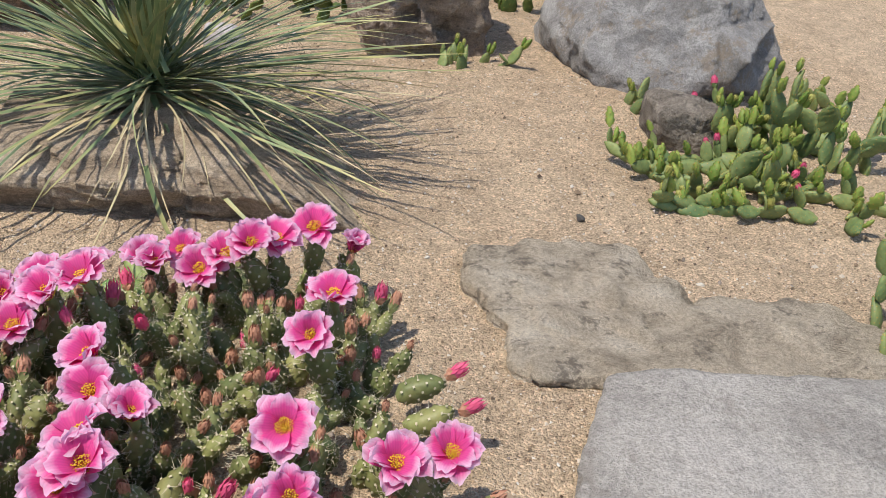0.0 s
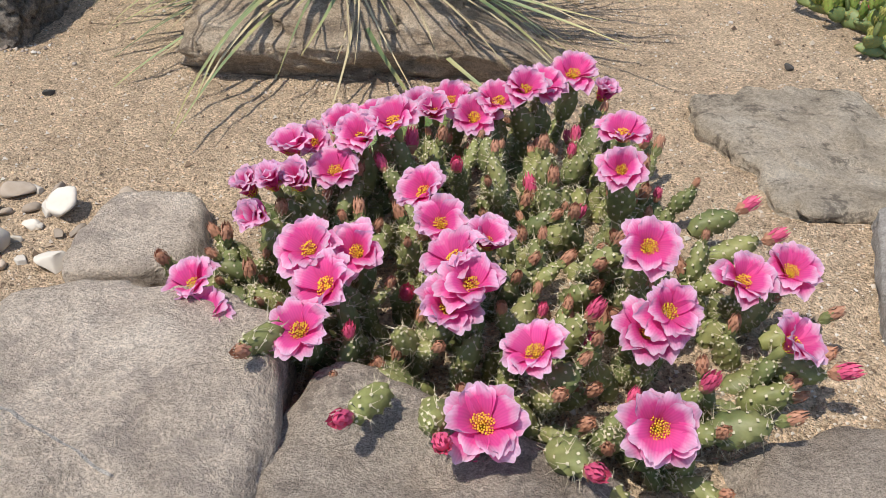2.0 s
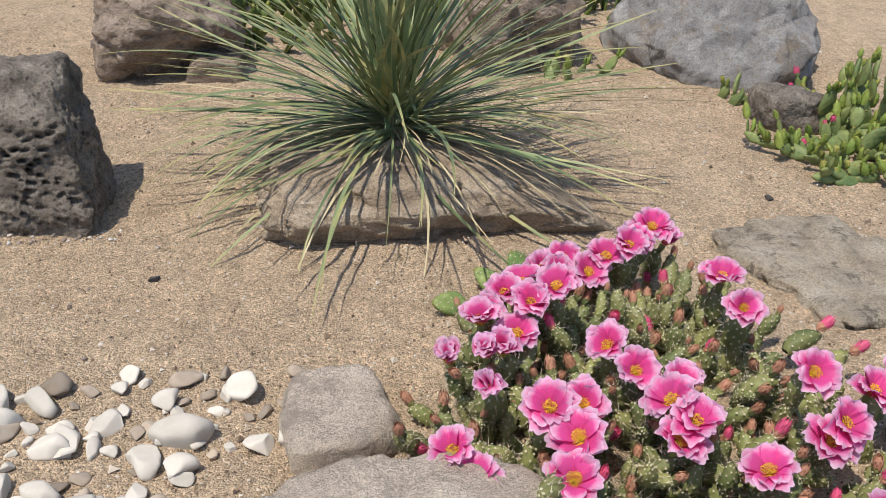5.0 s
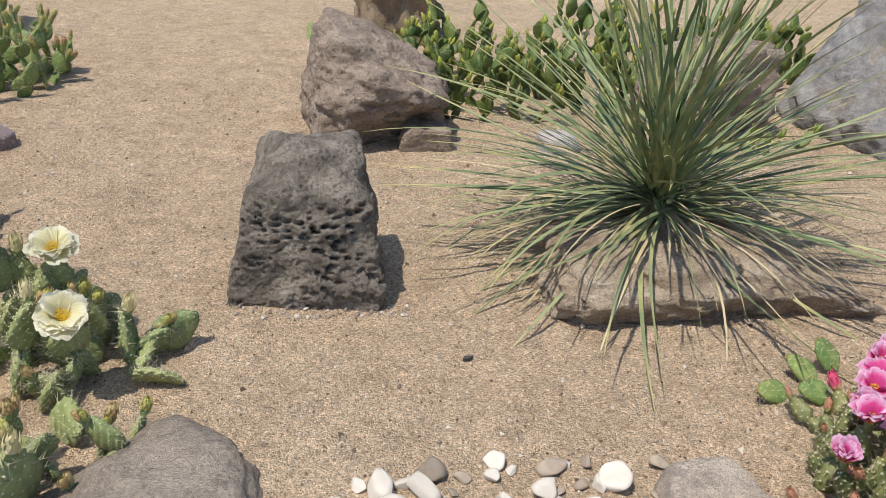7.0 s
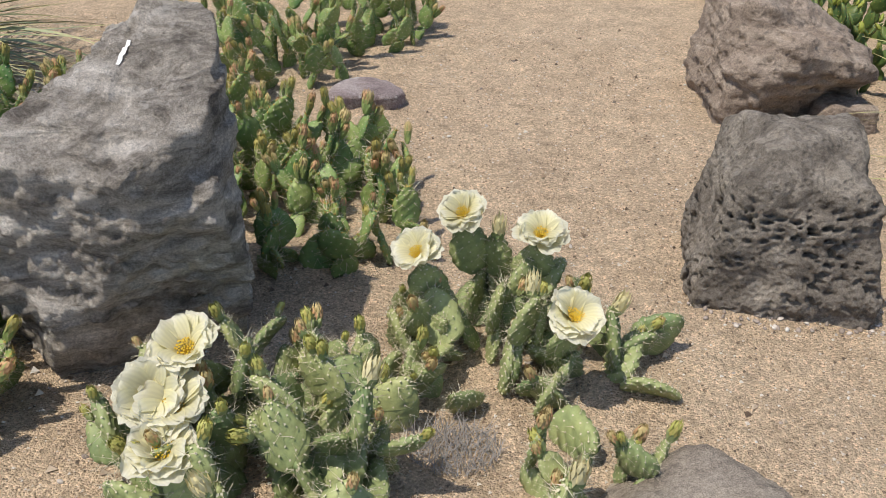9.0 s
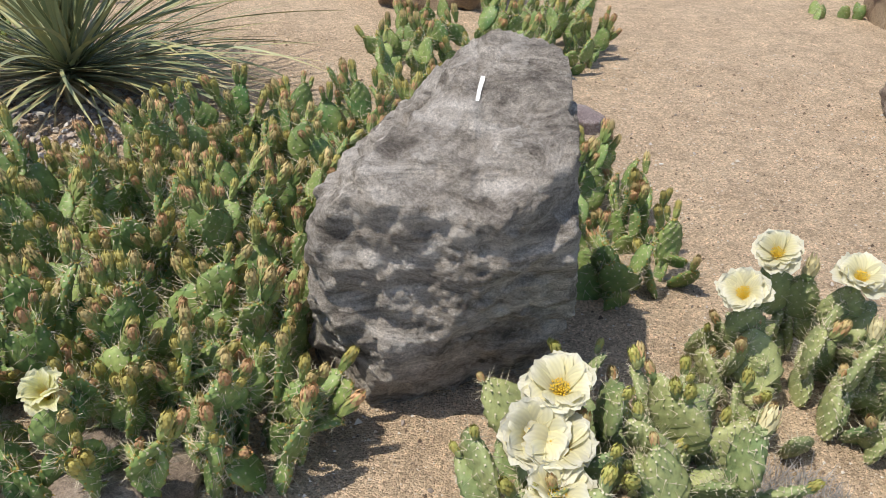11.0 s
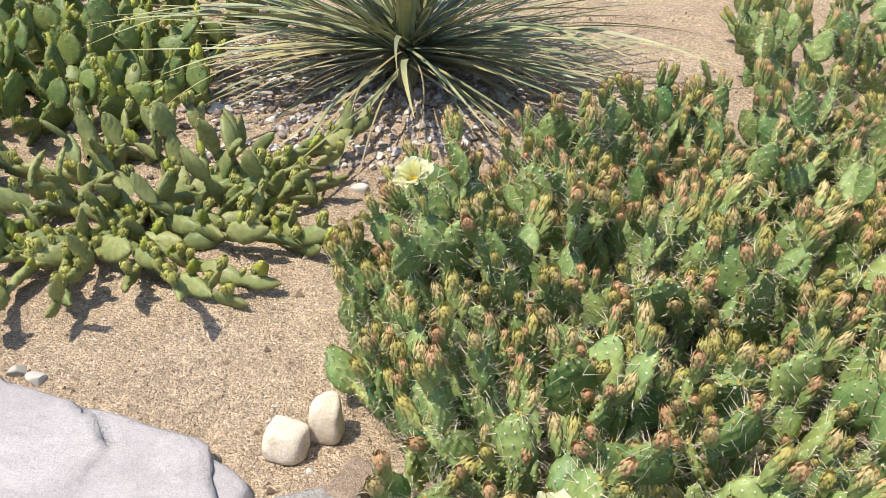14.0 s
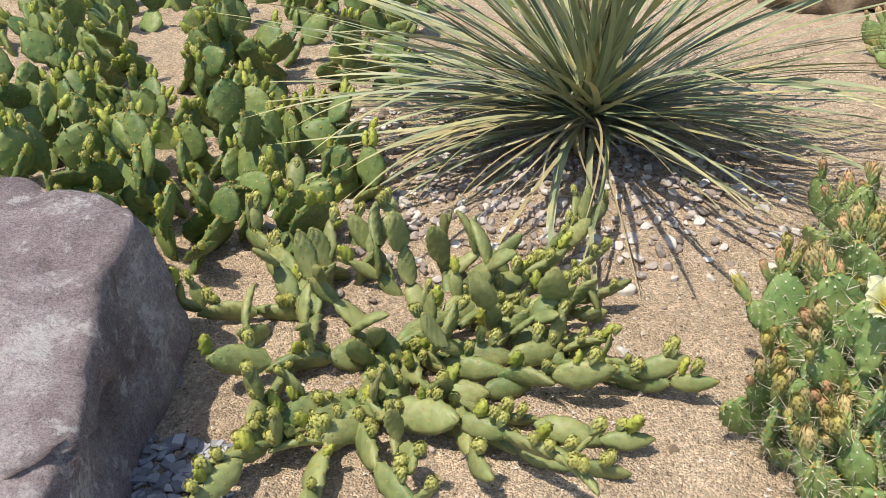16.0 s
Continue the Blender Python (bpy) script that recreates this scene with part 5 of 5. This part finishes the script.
# ---- stones and marks ----
def stone_mesh(name, seed, mat, flat=0.6, sub=3):
    rnd = random.Random(seed)
    bm = bmesh.new()
    bmesh.ops.create_icosphere(bm, subdivisions=sub, radius=0.5)
    cuts = [(Vector((rnd.gauss(0, 1), rnd.gauss(0, 1), rnd.gauss(0, 1))).normalized(), rnd.uniform(0.21, 0.37)) for _ in range(9)]
    sx = rnd.uniform(0.65, 1.0)
    for v in bm.verts:
        for n, d in cuts:
            k = v.co.dot(n) - d
            if k > 0:
                v.co -= n * k * 0.96
        v.co *= 1 + 0.04 * noise.noise(v.co * 5 + Vector((seed, 0, 0))) + 0.02 * noise.noise(v.co * 14)
        v.co = Vector((v.co.x, v.co.y * sx, v.co.z * flat))
    me = bpy.data.meshes.new(name)
    bm.to_mesh(me)
    bm.free()
    me.materials.append(mat)
    me.polygons.foreach_set("use_smooth", [True] * len(me.polygons))
    return me


def mixed_mat():
    m = Mat("mixed_pebbles", 0.85, 0.25)
    isl = m.t.nodes.new("ShaderNodeNewGeometry").outputs["Random Per Island"]
    return m.done(m.ramp(isl, (0.0, (0.20, 0.16, 0.13)), (0.5, (0.40, 0.34, 0.30)), (0.8, (0.52, 0.47, 0.42)), (1.0, (0.70, 0.67, 0.62))))


STONE_MIX = mixed_mat()
WHITES = [stone_mesh("white_stone", i, STONE_WHITE) for i in range(7)]
TANS = [stone_mesh("pebble", 20 + i, STONE_TAN) for i in range(6)]


def lay(me, name, x, y, size, rnd, label, category, group, sink=0.25):
    ob = new(name, me)
    ob.matrix_basis = Matrix.Translation((x, y, ground_z(x, y) + size * (0.3 - sink) * 0.6)) @ Euler((rnd.uniform(-0.3, 0.3), rnd.uniform(-0.3, 0.3), rnd.uniform(0, 6.28))).to_matrix().to_4x4() @ Matrix.Diagonal((size, size, size, 1))
    return tagged(ob, label, category, group)


def build_stones():
    rnd = random.Random(77)
    label = "rounded white stone lying on the sand"
    for x, y, s in ((-1.43, 1.37, 0.065), (-1.66, 1.24, 0.12), (-1.32, 1.15, 0.12), (-1.24, 1.27, 0.05), (-1.18, 1.12, 0.07), (-1.10, 1.10, 0.065), (-1.13, 1.14, 0.075), (-1.55, 1.17, 0.09), (-1.74, 1.20, 0.11), (-1.46, 1.22, 0.08)):
        lay(rnd.choice(WHITES), "white_stone", x, y, s, rnd, label, "stone", "white stones at the bed's edge", 0.1)
    for x, y in spread([(-1.66, 0.60), (-1.36, 0.60), (-1.37, 0.92), (-1.30, 1.06), (-1.72, 1.1)], 0.064, rnd):
        lay(rnd.choice(WHITES + TANS[:2]), "white_stone", x, y, rnd.uniform(0.04, 0.085), rnd, label, "stone", "white stones at the bed's edge", 0.0)
    for x, y in spread([(-1.85, 1.02), (-1.42, 1.0), (-1.3, 1.08), (-1.08, 1.2), (-1.1, 1.34), (-1.6, 1.36), (-1.9, 1.3)], 0.054, rnd):
        if rnd.random() < 0.85:
            tan = rnd.random() < 0.45
            lay(rnd.choice(TANS if tan else WHITES), "pebble" if tan else "white_stone", x, y, rnd.choice((0.03, 0.04, 0.05, 0.085)) * rnd.uniform(0.8, 1.2), rnd, "rounded tan pebble among white stones" if tan else label, "stone", "white stones at the bed's edge", 0.1)
    bag = Bag()
    crumbs = [([v.co.copy() for v in me.vertices], [tuple(p.vertices) for p in me.polygons]) for me in [stone_mesh("pebble", 60 + i, STONE_WHITE, 0.65, 2) for i in range(5)]]
    for k in range(1300):
        a, r = rnd.uniform(0, 6.28), rnd.gauss(0.28, 0.14)
        x, y = -4.86 + r * 1.5 * math.cos(a), 3.02 + r * 1.1 * math.sin(a)
        s = rnd.uniform(0.006, 0.02)
        g = Vector((x, y, ground_z(x, y) + s * 0.35))
        turn = Euler((rnd.uniform(-0.4, 0.4), rnd.uniform(-0.4, 0.4), rnd.uniform(0, 6.28))).to_matrix()
        verts, faces = rnd.choice(crumbs)
        bag.add([g + turn @ v * s * 2.0 for v in verts], faces, 0)
    tagged(new("white_pebbles", bag.mesh("white_pebbles", [STONE_MIX], False)), "scattered white pebbles under the grey-green yucca", "pebbles", kind="stuff")
    # larger grains and small pebbles strewn over the sand, thicker at the foot of the lava boulder
    bag = Bag()
    for k in range(900):
        if k < 60:
            x, y, s = rnd.uniform(-2.0, -1.52), 1.96 + abs(rnd.gauss(0, 0.05)), rnd.uniform(0.004, 0.010)
        else:
            x, y, s = rnd.uniform(-5.6, 1.4), 0.8 + 3.0 * rnd.random() ** 1.4, rnd.choice((0.003, 0.004, 0.005, 0.008))
        if y < bed_edge(x) + 0.05:
            continue
        turn = Euler((rnd.uniform(-0.4, 0.4), rnd.uniform(-0.4, 0.4), rnd.uniform(0, 6.28))).to_matrix()
        verts, faces = rnd.choice(crumbs)
        g = Vector((x, y, ground_z(x, y) + s * 0.3))
        bag.add([g + turn @ v * s * 2.0 for v in verts], faces, 0)
    tagged(new("sand_pebbles", bag.mesh("sand_pebbles", [STONE_MIX], True)), "small pale pebbles strewn over the sand", "pebbles", kind="stuff")
    for k in range(70):
        a, r = rnd.uniform(0, 6.28), rnd.gauss(0.36, 0.14)
        lay(rnd.choice(WHITES), "white_stone", -4.90 + r * 1.3 * math.cos(a), 2.98 + r * 0.95 * math.sin(a), rnd.uniform(0.028, 0.062), rnd, "small white stone under the grey-green yucca", "stone", "white stones under the yucca", 0.2)
    for x, y, s, me in ((-1.414, 1.73, 0.034, 1), (0.346, 1.984, 0.04, 1), (-4.98, 1.60, 0.05, 0), (-5.03, 1.61, 0.045, 0), (0.44, 1.84, 0.022, 0), (0.585, 1.71, 0.02, 0)):
        ob = lay(rnd.choice(WHITES), "pebble", x, y, s, rnd, "dark pebble on the sand" if me else "white pebble on the sand", "stone", "", 0.1)
        if me:
            ob.data = stone_mesh("pebble", 50, CHAR)
    # flat slate chips where the path gravel spills in
    bag = Bag()
    for cx, cy, sx, sy, n in ((-5.46, 1.72, 0.13, 0.20, 480), (-1.50, 0.78, 0.16, 0.18, 320)):
        for k in range(n):
            x, y, s = cx + rnd.uniform(-sx, sx), cy + rnd.uniform(-sy, sy), rnd.uniform(0.006, 0.016)
            q = Euler((rnd.gauss(0, 0.35), rnd.gauss(0, 0.35), rnd.uniform(0, 6.28))).to_matrix()
            g = Vector((x, y, ground_z(x, y) + 0.004 + rnd.uniform(0, 0.008)))
            box = [g + q @ Vector((a * s * rnd.uniform(0.7, 1.1), b * s * rnd.uniform(0.5, 0.8), c * s * 0.22)) for c in (-1, 1) for a, b in ((-1, -1), (1, -1), (1, 1), (-1, 1))]
            bag.add(box, [(0, 3, 2, 1), (4, 5, 6, 7), (0, 1, 5, 4), (1, 2, 6, 5), (2, 3, 7, 6), (3, 0, 4, 7)])
    tagged(new("slate_chips", bag.mesh("slate_chips", [SLATE], False)), "loose blue-grey slate chips at the edge of the sand", "gravel", kind="stuff")
    # grit that is coarser than the sand
    bag = Bag()
    for k in range(90000):
        x, y = rnd.uniform(-5.9, 1.5), 0.75 + 3.4 * rnd.random() ** 1.7
        if y < bed_edge(x):
            continue
        s = rnd.choice((0.0016, 0.0021, 0.0028, 0.0038)) * rnd.uniform(0.8, 1.4)
        if rnd.random() < 0.02:
            s *= 2.2
        g = Vector((x, y, ground_z(x, y) + s * 0.3))
        d = [Vector(v) * s * rnd.uniform(0.7, 1.3) for v in ((1, 0, 0), (-0.5, 0.85, 0), (-0.5, -0.85, 0), (0, 0, 0.9))]
        bag.add([g + v for v in d], [(0, 1, 3), (1, 2, 3), (2, 0, 3)], 0)
    me = bag.mesh("grit", [GRIT], False)
    tagged(new("grit", me), "loose pale and brown grit on the sand", "gravel", kind="stuff")


def grit_mat():
    m = Mat("mixed_grit", 0.9, 0.2)
    isl = m.t.nodes.new("ShaderNodeNewGeometry").outputs["Random Per Island"]
    return m.done(m.ramp(isl, (0.0, (0.11, 0.08, 0.06)), (0.35, (0.34, 0.25, 0.17)), (0.7, (0.55, 0.45, 0.34)), (1.0, (0.74, 0.69, 0.62))))


def slate_mat():
    m = Mat("slate_chip", 0.7, 0.35)
    isl = m.t.nodes.new("ShaderNodeNewGeometry").outputs["Random Per Island"]
    return m.done(m.ramp(isl, (0.0, (0.15, 0.15, 0.16)), (0.6, (0.27, 0.27, 0.285)), (1.0, (0.42, 0.41, 0.41))))


GRIT = grit_mat()
SLATE = slate_mat()
build_stones()
